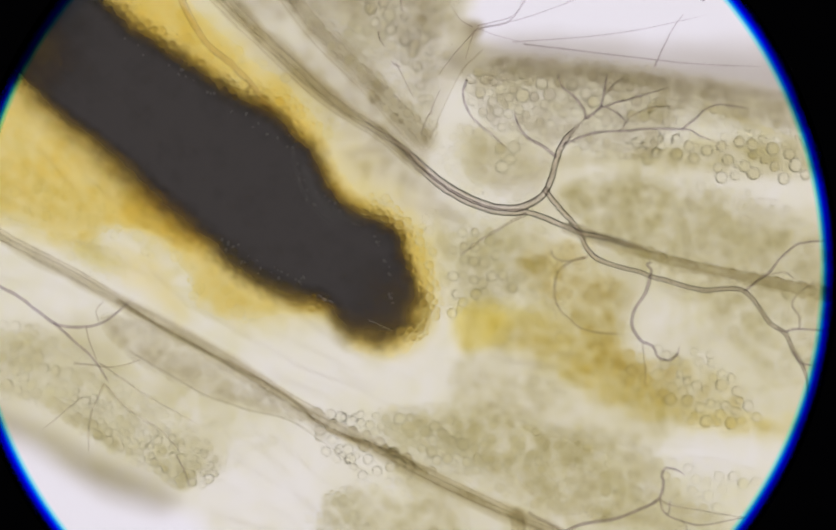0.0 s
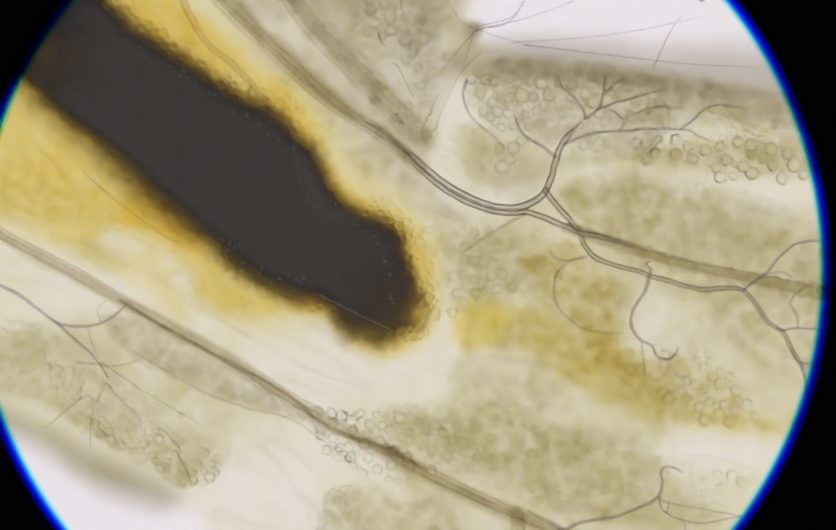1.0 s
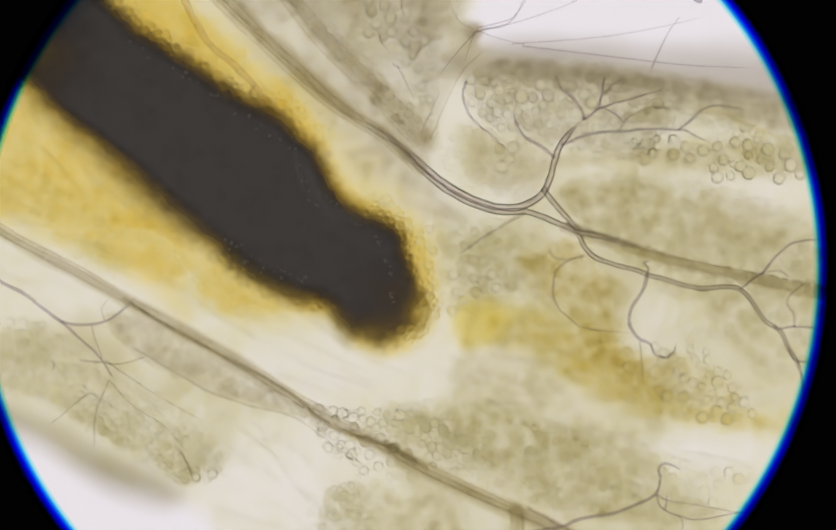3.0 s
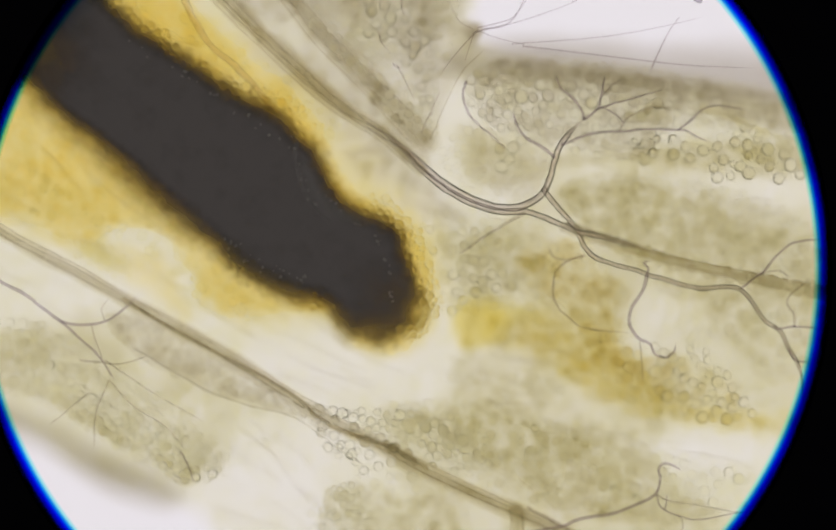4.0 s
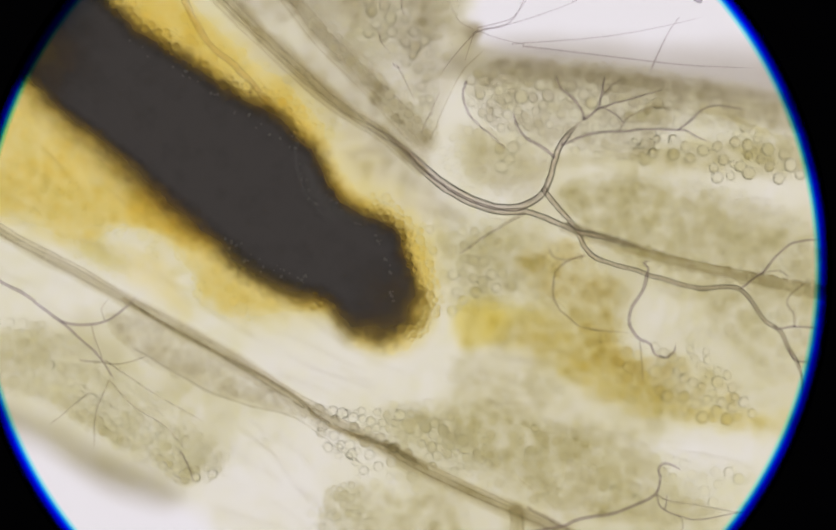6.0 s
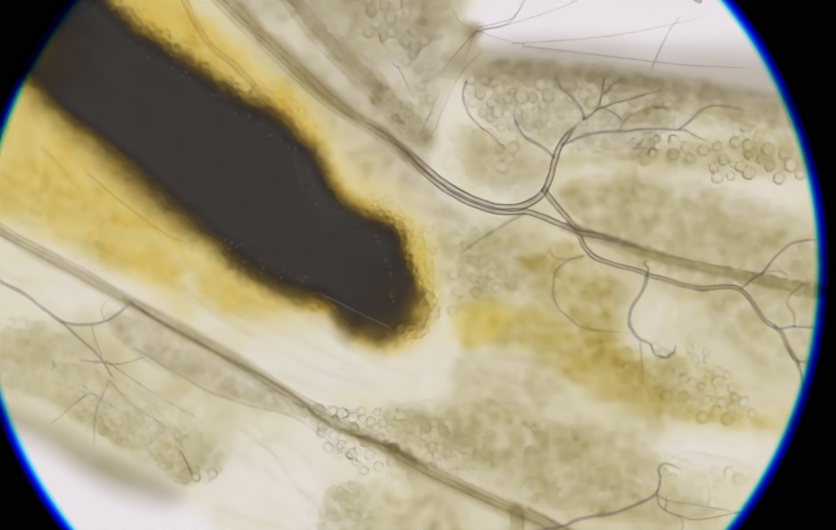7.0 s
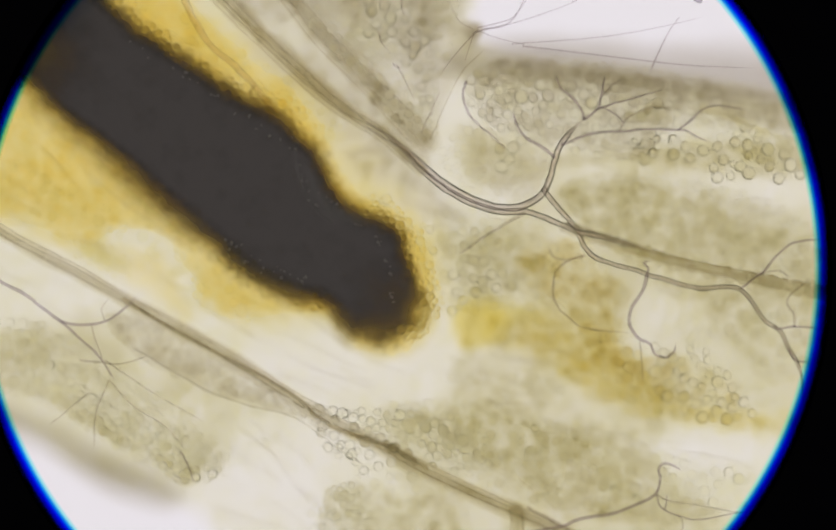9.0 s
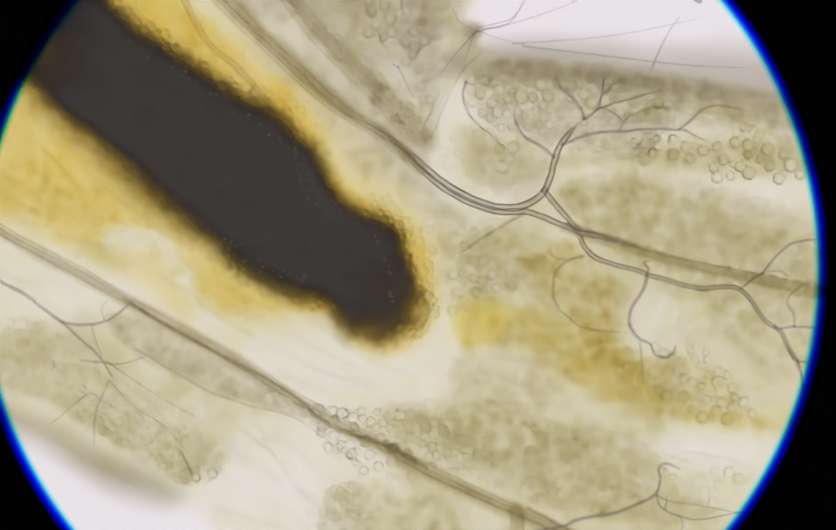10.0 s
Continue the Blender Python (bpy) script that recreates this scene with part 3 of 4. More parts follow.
for line, n, su, sv in (([(205, 52), (300, 108), (372, 158), (450, 210), (525, 258), (560, 300)], 22, 15, 11), ([(660, 418), (706, 446), (726, 490), (734, 535), (734, 575)], 16, 5, 8), ([(430, 450), (490, 496), (560, 526)], 26, 14, 8), ([(560, 330), (590, 360), (640, 396)], 12, 16, 12)):
    rim = spline(line, False, 10)
    for k in range(n):
        p = rim[rng.randint(len(rim))]
        ob = new("glint_speck", GRAIN)
        ob.location = at(p[0] + su * rng.uniform(-1, 1), p[1] + sv * rng.uniform(-1, 1), rng.uniform(2.0, 2.5))
        r = rng.uniform(1.2, 2.8) * U
        ob.scale = (r * rng.uniform(0.9, 2.0), r, r * 0.6)
        ob.rotation_euler = (0, 0, rng.uniform(0, 3.1))
        under(ob, gut)

# ---- yellow and ochre tissue beyond the gut's blunt end ----
lemon = thing("yellow_lobe", "bright lemon yellow droplet-like lobe beside the gut's end", "yellow lobe")
box, field = patch([(834, 566), (880, 540), (936, 544), (972, 585), (956, 644), (900, 672), (848, 664), (824, 615)], 48, 10, 0.3, 60, 15, lambda u, v: 1.0 + 0 * u)
layer("lobe", box, field, -6.0, 1.6, "lemon", lemon)
box, field = patch([(900, 552), (1000, 548), (1060, 576), (1040, 622), (960, 632), (900, 650)], 60, 8, 0.3, 50, 151, lambda u, v: 0.42 + 0 * u)
layer("side_lobe", box, field, -5.7, 1.2, "lemon", lemon)
ochre = thing("ochre_band", "long ochre yellow band of fat tissue", "fat tissue")
box, field = patch([(940, 580), (985, 556), (1060, 540), (1160, 580), (1200, 640), (1260, 700), (1400, 745), (1570, 775), (1560, 830), (1420, 832), (1250, 812), (1150, 790), (1060, 740), (990, 700), (930, 670), (850, 665), (850, 625), (920, 610)], 70, 14, 0.5, 60, 16,
                   lambda u, v: 0.85 + 0.6 * blob(u, v, 1150, 705, 120, 46) - 0.5 * blob(u, v, 1110, 560, 80, 50) + 0.7 * blob(u, v, 910, 655, 70, 22) + 0.8 * blob(u, v, 1400, 800, 140, 34))
layer("tissue", box, field, -6.4, 1.5, "ochre", ochre, step=5)

for k, (u, v, ru, rv) in enumerate(((1085, 690, 50, 34), (1150, 740, 46, 26), (1230, 770, 60, 22), (1020, 640, 60, 26), (1330, 785, 70, 20), (1200, 712, 40, 24))):
    ring = [(u + ru * math.cos(q) * (1 + 0.2 * math.sin(3 * q + k)), v + rv * math.sin(q) * (1 + 0.2 * math.cos(2 * q + k))) for q in np.linspace(0, 2 * math.pi, 9)[:-1]]
    box, field = patch(ring, 24, 6, 0.3, 40, 130 + k, lambda u, v: 0.4 + 0 * u)
    layer("lump", box, field, -5.4 + 0.15 * k, 0.7, "ochre", ochre, step=5)

# ---- fat body lobes with their oil droplets ----
def lobe(label, outline, height, mat="fat", soft=28, wobble=8, rough=0.35, seed=1, lift=None, bulk=1.6, step=5, grain_size=45):
    ob = thing("fat_lobe", label, "fat body lobe", "fat body lobes")
    box, field = patch(outline, soft, wobble, rough, grain_size, seed, lift)
    layer("tissue", box, field, height, bulk, mat, ob, "", step)
    return ob


FAN = [(868, 170), (890, 118), (960, 98), (1080, 108), (1200, 124), (1340, 142), (1480, 166), (1560, 200), (1560, 250), (1420, 256), (1330, 246), (1250, 262), (1220, 302), (1150, 300), (1060, 282), (1020, 285), (960, 262), (905, 242)]
fan = lobe("grey-olive fat lobe full of oil droplets under air tubes", FAN, -2.6, "fat_grey", 30, 6, 0.25, 21,
           lambda u, v: 0.64 + 0.4 * smooth01((190 - v) / 70) + 0.25 * np.exp(-(((u - 1180) / 90) ** 2 + ((v - 265) / 35) ** 2)) - 0.2 * np.exp(-(((u - 1340) / 60) ** 2 + ((v - 232) / 14) ** 2)))
FAN_DROPS = [(900, 177, 10), (884, 193, 8), (922, 194, 9), (905, 212, 9), (933, 212, 10), (953, 185, 9), (978, 182, 13), (952, 215, 9), (972, 208, 9), (985, 217, 8), (1013, 160, 11), (1028, 180, 12), (1019, 198, 9),
             (1000, 184, 9), (1070, 162, 11), (1095, 178, 11), (1109, 193, 12), (1070, 185, 9), (1052, 215, 9), (1010, 232, 8), (990, 238, 8), (960, 238, 8), (940, 240, 8), (1135, 190, 10), (1120, 215, 9), (962, 277, 12), (940, 313, 13),
             (955, 300, 10), (978, 263, 9)]
for u, v, r in FAN_DROPS:
    droplet(fan, u, v, r, 0.6 + 0.4 * random.random())
scatter(fan, [(880, 140), (1000, 130), (1180, 150), (1250, 215), (1180, 245), (1040, 250), (940, 235), (890, 200)], 130, 7, 11, -0.4, 0.6, "oil_faint", 22, 0.92)
scatter(fan, [(1070, 262), (1150, 240), (1240, 246), (1270, 270), (1220, 292), (1100, 292)], 60, 6, 9, -0.2, 0.8, "oil_faint", 23, 0.92)
scatter(fan, [(1140, 190), (1240, 190), (1290, 215), (1260, 238), (1150, 235)], 60, 6.5, 10, -0.2, 0.8, "oil_faint", 123, 0.92)

chain = lobe("thin pale lobe with a chain of clear oil droplets", [(1180, 250), (1260, 248), (1380, 255), (1500, 265), (1540, 300), (1520, 345), (1400, 345), (1330, 345), (1280, 305), (1200, 310)], -2.2, "fat", 30, 6, 0.2, 24, lambda u, v: 0.28 + 0 * u)
CHAIN = [(1285, 275, 10), (1318, 283, 11), (1345, 275, 10), (1378, 267, 10), (1402, 272, 11), (1440, 280, 12), (1470, 290, 11), (1357, 300, 11), (1388, 312, 11), (1404, 325, 13), (1345, 333, 11), (1374, 308, 7), (1403, 292, 8),
         (1338, 315, 9), (1370, 330, 8), (1460, 335, 11), (1443, 313, 9), (1482, 310, 13), (1294, 297, 10), (1263, 290, 11), (1262, 262, 10), (1225, 287, 10), (1207, 270, 9), (1230, 262, 8), (1188, 268, 9), (1208, 302, 9), (1425, 300, 8),
         (1500, 328, 9), (1420, 262, 7)]
for u, v, r in CHAIN:
    droplet(chain, u, v, r, 0.4 + 0.5 * random.random())

mid = lobe("broad olive fat lobe with scattered small droplets", [(1030, 345), (1100, 330), (1200, 325), (1300, 345), (1372, 352), (1376, 392), (1440, 398), (1490, 425), (1560, 440), (1600, 500), (1580, 620), (1500, 720), (1420, 720), (1350, 640),
           (1250, 560), (1180, 510), (1080, 430), (1040, 390)], -3.6, "fat", 34, 14, 0.4, 25, lambda u, v: 0.52 - 0.14 * smooth01((u - 1370) / 80) + 0.3 * np.exp(-(((u - 1190) / 130) ** 2 + ((v - 362) / 45) ** 2)) - 0.3 * np.exp(-(((u - 1270) / 70) ** 2 + ((v - 590) / 45) ** 2)))
scatter(mid, [(1180, 340), (1370, 350), (1480, 420), (1530, 470), (1530, 600), (1400, 600), (1300, 530), (1220, 470), (1150, 400)], 150, 5, 9, -0.6, 0.8, "oil_pale", 26, 1.1)
scatter(mid, [(1340, 560), (1480, 560), (1525, 620), (1510, 690), (1440, 690), (1380, 640)], 24, 7, 10.5, -0.4, 0.8, "oil_pale", 27, 1.1)

low = lobe("mottled ochre-olive fat lobe with oil droplets", [(1010, 420), (1090, 440), (1160, 500), (1200, 540), (1190, 600), (1210, 650), (1300, 650), (1400, 720), (1400, 790), (1300, 790), (1190, 750), (1100, 690), (1030, 600), (960, 520), (960, 450)], -3.0, "khaki", 60, 22, 0.6, 28, lambda u, v: 0.7 + 0.3 * blob(u, v, 1160, 700, 90, 50) + 0.6 * blob(u, v, 1040, 470, 90, 70) - 0.55 * blob(u, v, 1095, 512, 42, 18))
scatter(low, [(1165, 665), (1230, 650), (1330, 660), (1375, 720), (1410, 780), (1330, 790), (1260, 750), (1180, 730)], 46, 7.5, 12, -0.4, 0.8, "oil_faint", 29, 0.97)
scatter(low, [(980, 440), (1080, 520), (1180, 560), (1180, 640), (1080, 640), (1000, 560)], 44, 5, 8.5, -0.8, 0.2, "oil_pale", 30, 1.1)

pale = lobe("pale mottled fat lobe between gut and muscle", [(836, 655), (940, 662), (1040, 700), (1120, 770), (1240, 800), (1180, 830), (1040, 800), (940, 785), (850, 760), (812, 715)], -3.9, "fat", 46, 12, 0.6, 47, lambda u, v: 0.28 + 0 * u)
scatter(pale, [(850, 670), (960, 680), (1060, 740), (980, 780), (860, 750)], 16, 6, 9, -0.8, 0.2, "oil_pale", 48, 1.6)
TIP_DROPS = [(867, 434, 9), (890, 434, 8), (918, 450, 10), (890, 462, 9), (870, 460, 8), (850, 467, 8), (928, 476, 9), (888, 488, 10), (908, 490, 10), (850, 515, 10), (867, 512, 8), (921, 515, 10), (942, 513, 9), (976, 517, 9), (888, 522, 9),
             (904, 527, 9), (856, 548, 9), (892, 548, 11), (931, 540, 10), (960, 537, 9), (868, 563, 9), (848, 583, 9), (908, 543, 7), (850, 440, 7), (870, 485, 8), (812, 470, 8), (806, 430, 8)]
tip = lobe("pale lobe with round droplets off the gut's end", [(800, 400), (860, 400), (960, 410), (1030, 440), (1030, 540), (960, 570), (880, 590), (820, 560)], -3.2, "fat", 40, 10, 0.35, 31, lambda u, v: 0.55 + 0 * u)
for u, v, r in TIP_DROPS:
    droplet(tip, u, v, r, 0.2 + 0.8 * random.random())
scatter(tip, [(830, 420), (960, 420), (1010, 470), (1000, 550), (900, 580), (830, 560)], 26, 6, 8, -0.8, 0.2, "oil_pale", 32, 0.95)

TOP_DROPS = [(697, 22, 11), (733, 33, 12), (706, 46, 10), (691, 63, 9), (735, 60, 11), (760, 80, 10), (779, 88, 10), (762, 116, 9), (784, 128, 10), (775, 60, 9), (797, 77, 9), (790, 163, 9), (793, 188, 8), (806, 186, 8), (810, 125, 8), (775, 104, 8),
             (800, 146, 8), (722, 10, 10), (690, 0, 11), (760, 36, 8), (806, 100, 8)]
top = lobe("pale grey fat lobe with large round droplets", [(560, -60), (700, -60), (850, -40), (860, 40), (830, 120), (815, 200), (780, 205), (760, 150), (730, 90), (680, 60), (600, 20)], -3.0, "fat_grey", 36, 6, 0.25, 33, lambda u, v: 0.42 + 0 * u)
for u, v, r in TOP_DROPS:
    droplet(top, u, v, r, 0.4 + 0.6 * random.random())

BL = [(-60, 600), (60, 620), (160, 660), (240, 730), (330, 780), (420, 830), (425, 880), (385, 912), (330, 912), (280, 878), (200, 835), (110, 785), (40, 750), (-60, 720)]
left_lobe = lobe("olive fat lobe with a net of oil droplets at its edge", BL, -2.8, "fat", 26, 7, 0.3, 34,
                 lambda u, v: 0.27 + 0.75 * np.exp(-((v - (0.53 * u + 715)) / 26.0) ** 2) * smooth01((u - 60) / 120))
scatter(left_lobe, [(-10, 640), (70, 650), (140, 700), (130, 735), (60, 740), (-10, 710)], 30, 8, 12, 0.0, 1.0, "oil_pale", 35, 1.02)
scatter(left_lobe, [(120, 720), (190, 740), (280, 790), (400, 850), (405, 895), (340, 905), (270, 850), (180, 800)], 80, 6, 10, -0.4, 1.0, "oil", 36, 0.92)
scatter(left_lobe, [(200, 700), (330, 780), (300, 800), (200, 740)], 60, 6, 9, -0.6, 0.2, "oil_pale", 37, 0.95)
scatter(left_lobe, [(20, 600), (120, 620), (200, 690), (300, 770), (260, 790), (140, 700), (20, 640)], 90, 6, 10, -0.6, 0.2, "oil_pale", 137, 0.95)

seam = lobe("narrow pale lobe along the muscle with small droplets", [(190, 585), (280, 590), (390, 655), (490, 705), (580, 762), (650, 850), (570, 796), (480, 768), (400, 746), (310, 704), (230, 655)], -3.4, "fat_grey", 18, 4, 0.25, 38, lambda u, v: 0.58 + 0 * u)
scatter(seam, [(380, 690), (480, 715), (570, 770), (540, 775), (460, 750), (390, 730)], 18, 6, 9, -0.4, 0.6, "oil_faint", 39, 1.1)

under_lobe = lobe("broad grey-olive fat lobe below the muscle's upper side", [(690, 760), (760, 742), (840, 745), (960, 745), (1060, 790), (1180, 810), (1250, 850), (1290, 900), (1380, 960), (1300, 1010), (1180, 1000), (1060, 980), (960, 935), (860, 880), (780, 850), (700, 810)], -4.0, "fat", 44, 18, 0.5, 40,
                  lambda u, v: 0.74 - 0.34 * smooth01((u - 1130) / 120) + 0.25 * np.exp(-(((u - 950) / 110) ** 2 + ((v - 830) / 36) ** 2)), grain_size=60)
scatter(under_lobe, [(640, 775), (740, 770), (860, 800), (910, 860), (860, 890), (780, 860), (700, 820)], 52, 7, 11, 0.0, 1.2, "oil", 41, 0.92)
scatter(under_lobe, [(600, 800), (660, 830), (760, 880), (780, 905), (700, 890), (620, 850)], 18, 7, 10, 0.0, 1.0, "oil", 42, 1.1)
scatter(under_lobe, [(960, 800), (1120, 820), (1240, 850), (1240, 910), (1100, 910), (980, 880)], 40, 6, 9.5, -0.8, 0.2, "oil_pale", 43, 1.15)
scatter(under_lobe, [(1225, 850), (1320, 880), (1400, 880), (1410, 900), (1330, 920), (1340, 950), (1250, 930)], 24, 8, 11, -0.2, 0.8, "oil_pale", 44, 1.1)

foot = lobe("small olive fat lobe with tiny droplets", [(600, 930), (640, 895), (700, 895), (760, 920), (840, 920), (870, 1040), (700, 1060), (590, 1010)], -3.4, "fat", 26, 9, 0.35, 45, lambda u, v: 0.62 + 0.2 * np.exp(-((u - 820) / 40) ** 2) - 0.55 * blob(u, v, 892, 972, 44, 26))
scatter(foot, [(605, 930), (660, 900), (680, 950), (690, 1000), (600, 1000)], 30, 5, 8.5, -0.2, 0.8, "oil", 46, 0.95)

tube("rim", [(250, 652), (330, 700), (400, 738), (480, 764), (545, 780), (600, 814), (650, 852), (700, 884)], 2.0, 1.5, -0.4, "crease", seam, "fine creased edge", wander=2.0)
for u, v, r in [(598, 768, 11), (627, 788, 9), (650, 776, 8), (664, 800, 9), (686, 828, 11), (710, 834, 8), (736, 842, 10), (752, 858, 8), (772, 866, 10), (668, 776, 8), (624, 770, 9), (604, 800, 10), (660, 852, 10), (640, 834, 9)]:
    droplet(under_lobe, u, v, r, 0.8, "oil")
dark = lobe("small dark olive fat patch under fine air tubes", [(1165, 205), (1210, 190), (1265, 196), (1290, 215), (1260, 238), (1200, 240), (1165, 228)], -1.6, "fat", 20, 6, 0.5, 49, lambda u, v: 0.65 + 0 * u, 1.0, 4)
scatter(dark, [(1175, 205), (1260, 200), (1270, 230), (1180, 232)], 10, 7, 11, 0.0, 0.8, "oil_pale", 149, 1.0)
streak = thing("golden_streak", "short golden streak of fluid in the fat", "body fluid")
box, field = band([(1320, 204), (1360, 214), (1400, 232), (1460, 256)], 13, 9, 1.0, 0.2, 4, 61, 0.2, lambda u, v: 0.45 + 0 * u)
layer("streak", box, field, -5.6, 0.6, "ochre", streak, step=3)

veil = lobe("thin grey-green veil of tissue under the air tube fork", [(920, 246), (1000, 262), (1042, 296), (1036, 345), (990, 384), (920, 372), (870, 330), (868, 280)], -4.0, "fat_grey", 34, 6, 0.3, 50, lambda u, v: 0.3 + 0 * u)
beads = lobe("small cluster of pale droplets beside the muscle", [(140, 455), (180, 450), (235, 480), (250, 520), (205, 515), (150, 485)], -3.0, "cuticle", 20, 4, 0.3, 48, lambda u, v: 0.5 + 0 * u)
scatter(beads, [(140, 455), (180, 450), (235, 480), (250, 520), (205, 515), (150, 485)], 26, 4.5, 9, 0.0, 0.6, "oil_pale", 148, 1.15)

# ---- muscle bands ----
def muscle(label, points, w0, w1, height, seed, bulk=1.8, lift=None, edge=0.7, mat="muscle", fibres=0.45, strands=9):
    ob = thing("muscle_band", label, "muscle", "muscle bands")
    box, field = band(points, w0, w1, edge, fibres, 3.2, seed, 0.3, lift)
    layer("belly", box, field, height, bulk, mat, ob, "", 3)
    rng = np.random.RandomState(seed)
    p = np.array(points, float)
    n = np.gradient(p, axis=0)[:, ::-1] * (1, -1)
    n /= np.linalg.norm(n, axis=1)[:, None]
    for k in range(strands):
        w = np.linspace(w0, w1, len(p)) * 0.8 * rng.uniform(-1, 1)
        line = p + n * (w + rng.uniform(-2, 2, len(p)))[:, None]
        tube("fibre", line.tolist(), rng.uniform(1.0, 1.9), rng.uniform(1.0, 1.9), height + bulk * 0.55, "fibre", ob, wander=2.0, sides=8)
    return ob


LONG = [(-40, 412), (60, 468), (150, 515), (240, 566), (350, 625), (480, 702), (590, 772), (690, 824), (800, 884), (900, 932), (970, 962), (1060, 1000), (1140, 1040)]
muscle("long grey-olive muscle band running the length of the body", LONG, 20, 22, -2.4, 51, 2.0, lambda u, v: 1.2 + 0.25 * smooth01((u - 560) / 120), 1.0, fibres=0.3, strands=4)
muscle("thin dark fibre strand beside the long muscle band", [(230, 560), (330, 622), (440, 680), (540, 735), (620, 800), (720, 835), (800, 878)], 6, 9, -0.9, 52, 1.2, lambda u, v: 0.3 + 0.35 * smooth01((u - 580) / 60), strands=4)
muscle("short muscle band crossing below", [(968, 955), (972, 985), (960, 1040)], 16, 18, -1.8, 53, 1.2, lambda u, v: 0.7 + 0 * u, strands=3)
muscle("brown-olive muscle band above the gut", [(395, -30), (470, 45), (560, 130), (640, 200), (720, 250), (790, 315)], 27, 20, -3.4, 54, 1.8, lambda u, v: 1.25 + 0 * u, 1.0, strands=4)
muscle("broad olive muscle band with fat above the gut", [(520, -40), (590, 50), (650, 110), (720, 180), (768, 232), (796, 262)], 30, 38, -4.0, 55, 1.8, lambda u, v: 0.75 + 0.2 * smooth01((u - 640) / 100), 1.0, strands=3)
scatter(top, [(545, 0), (590, 20), (660, 90), (720, 150), (800, 200), (800, 250), (740, 220), (650, 130)], 44, 6, 10, -0.6, 0.4, "oil_pale", 58, 1.1)
muscle("straight olive muscle band behind the air tubes", [(1060, 425), (1180, 465), (1290, 497), (1400, 520), (1600, 560)], 13, 17, -2.0, 56, 1.6, lambda u, v: 1.0 + 0 * u, strands=3)
muscle("pale thin muscle sheet at the body's side", [(800, 260), (830, 190), (860, 130), (900, 90)], 8, 12, -4.8, 57, 1.0, lambda u, v: 0.16 + 0 * u, strands=1)

# fine crowded droplets that give the lobes their grain
for owner, outline, count, r_least, r_most, mat, seed in (
        (fan, [(880, 150), (960, 112), (1100, 112), (1300, 150), (1380, 180), (1300, 250), (1200, 300), (1080, 285), (960, 250), (895, 215)], 420, 4.5, 9, "oil_pale", 201),
        (fan, [(1150, 180), (1290, 190), (1420, 215), (1530, 235), (1530, 280), (1380, 262), (1250, 250), (1160, 240)], 160, 5, 9.5, "oil_pale", 202),
        (mid, [(1060, 345), (1200, 325), (1370, 350), (1480, 420), (1550, 450), (1550, 600), (1480, 600), (1380, 600), (1300, 520), (1180, 480), (1080, 420)], 320, 4, 8, "oil_fine", 203),
        (mid, [(1150, 335), (1370, 350), (1540, 440), (1540, 520), (1400, 520), (1250, 460)], 130, 5, 9, "oil_pale", 204),
        (low, [(960, 450), (1060, 450), (1180, 540), (1200, 640), (1390, 720), (1390, 790), (1200, 760), (1060, 650), (980, 560)], 160, 4.5, 9, "oil_fine", 205),
        (left_lobe, [(-20, 600), (80, 620), (220, 690), (410, 830), (410, 890), (340, 905), (200, 830), (60, 750), (-20, 720)], 360, 5, 9.5, "oil_fine", 206),
        (under_lobe, [(700, 770), (850, 750), (1000, 780), (1200, 830), (1280, 900), (1360, 960), (1180, 980), (960, 925), (800, 850)], 240, 4.5, 9, "oil_fine", 207),
        (under_lobe, [(640, 780), (760, 760), (900, 800), (960, 860), (900, 890), (780, 860)], 50, 6, 10, "oil_pale", 208),
        (top, [(545, 0), (600, 10), (680, 60), (740, 110), (800, 190), (820, 250), (770, 260), (700, 190), (620, 100)], 200, 5, 9, "oil_fine", 209),
        (top, [(660, -10), (840, -10), (850, 60), (815, 180), (780, 170), (720, 70)], 110, 6, 10, "oil_fine", 210),
        (tip, [(800, 400), (960, 410), (1030, 450), (1000, 560), (880, 590), (815, 560)], 130, 5, 9, "oil_fine", 211),
        (foot, [(600, 930), (660, 895), (760, 915), (850, 920), (860, 1000), (600, 1000)], 110, 5, 9, "oil_fine", 212),
        (seam, [(200, 590), (300, 610), (480, 710), (580, 770), (540, 780), (400, 740), (250, 660)], 120, 4.5, 8, "oil_fine", 213),
        (veil, [(820, 300), (870, 230), (960, 260), (1040, 300), (1000, 380), (900, 370)], 90, 5, 10, "oil_fine", 214)):
    droplet_mass(owner, outline, count, r_least, r_most, -1.6, 0.2, mat, seed, 0.97, focus=True)

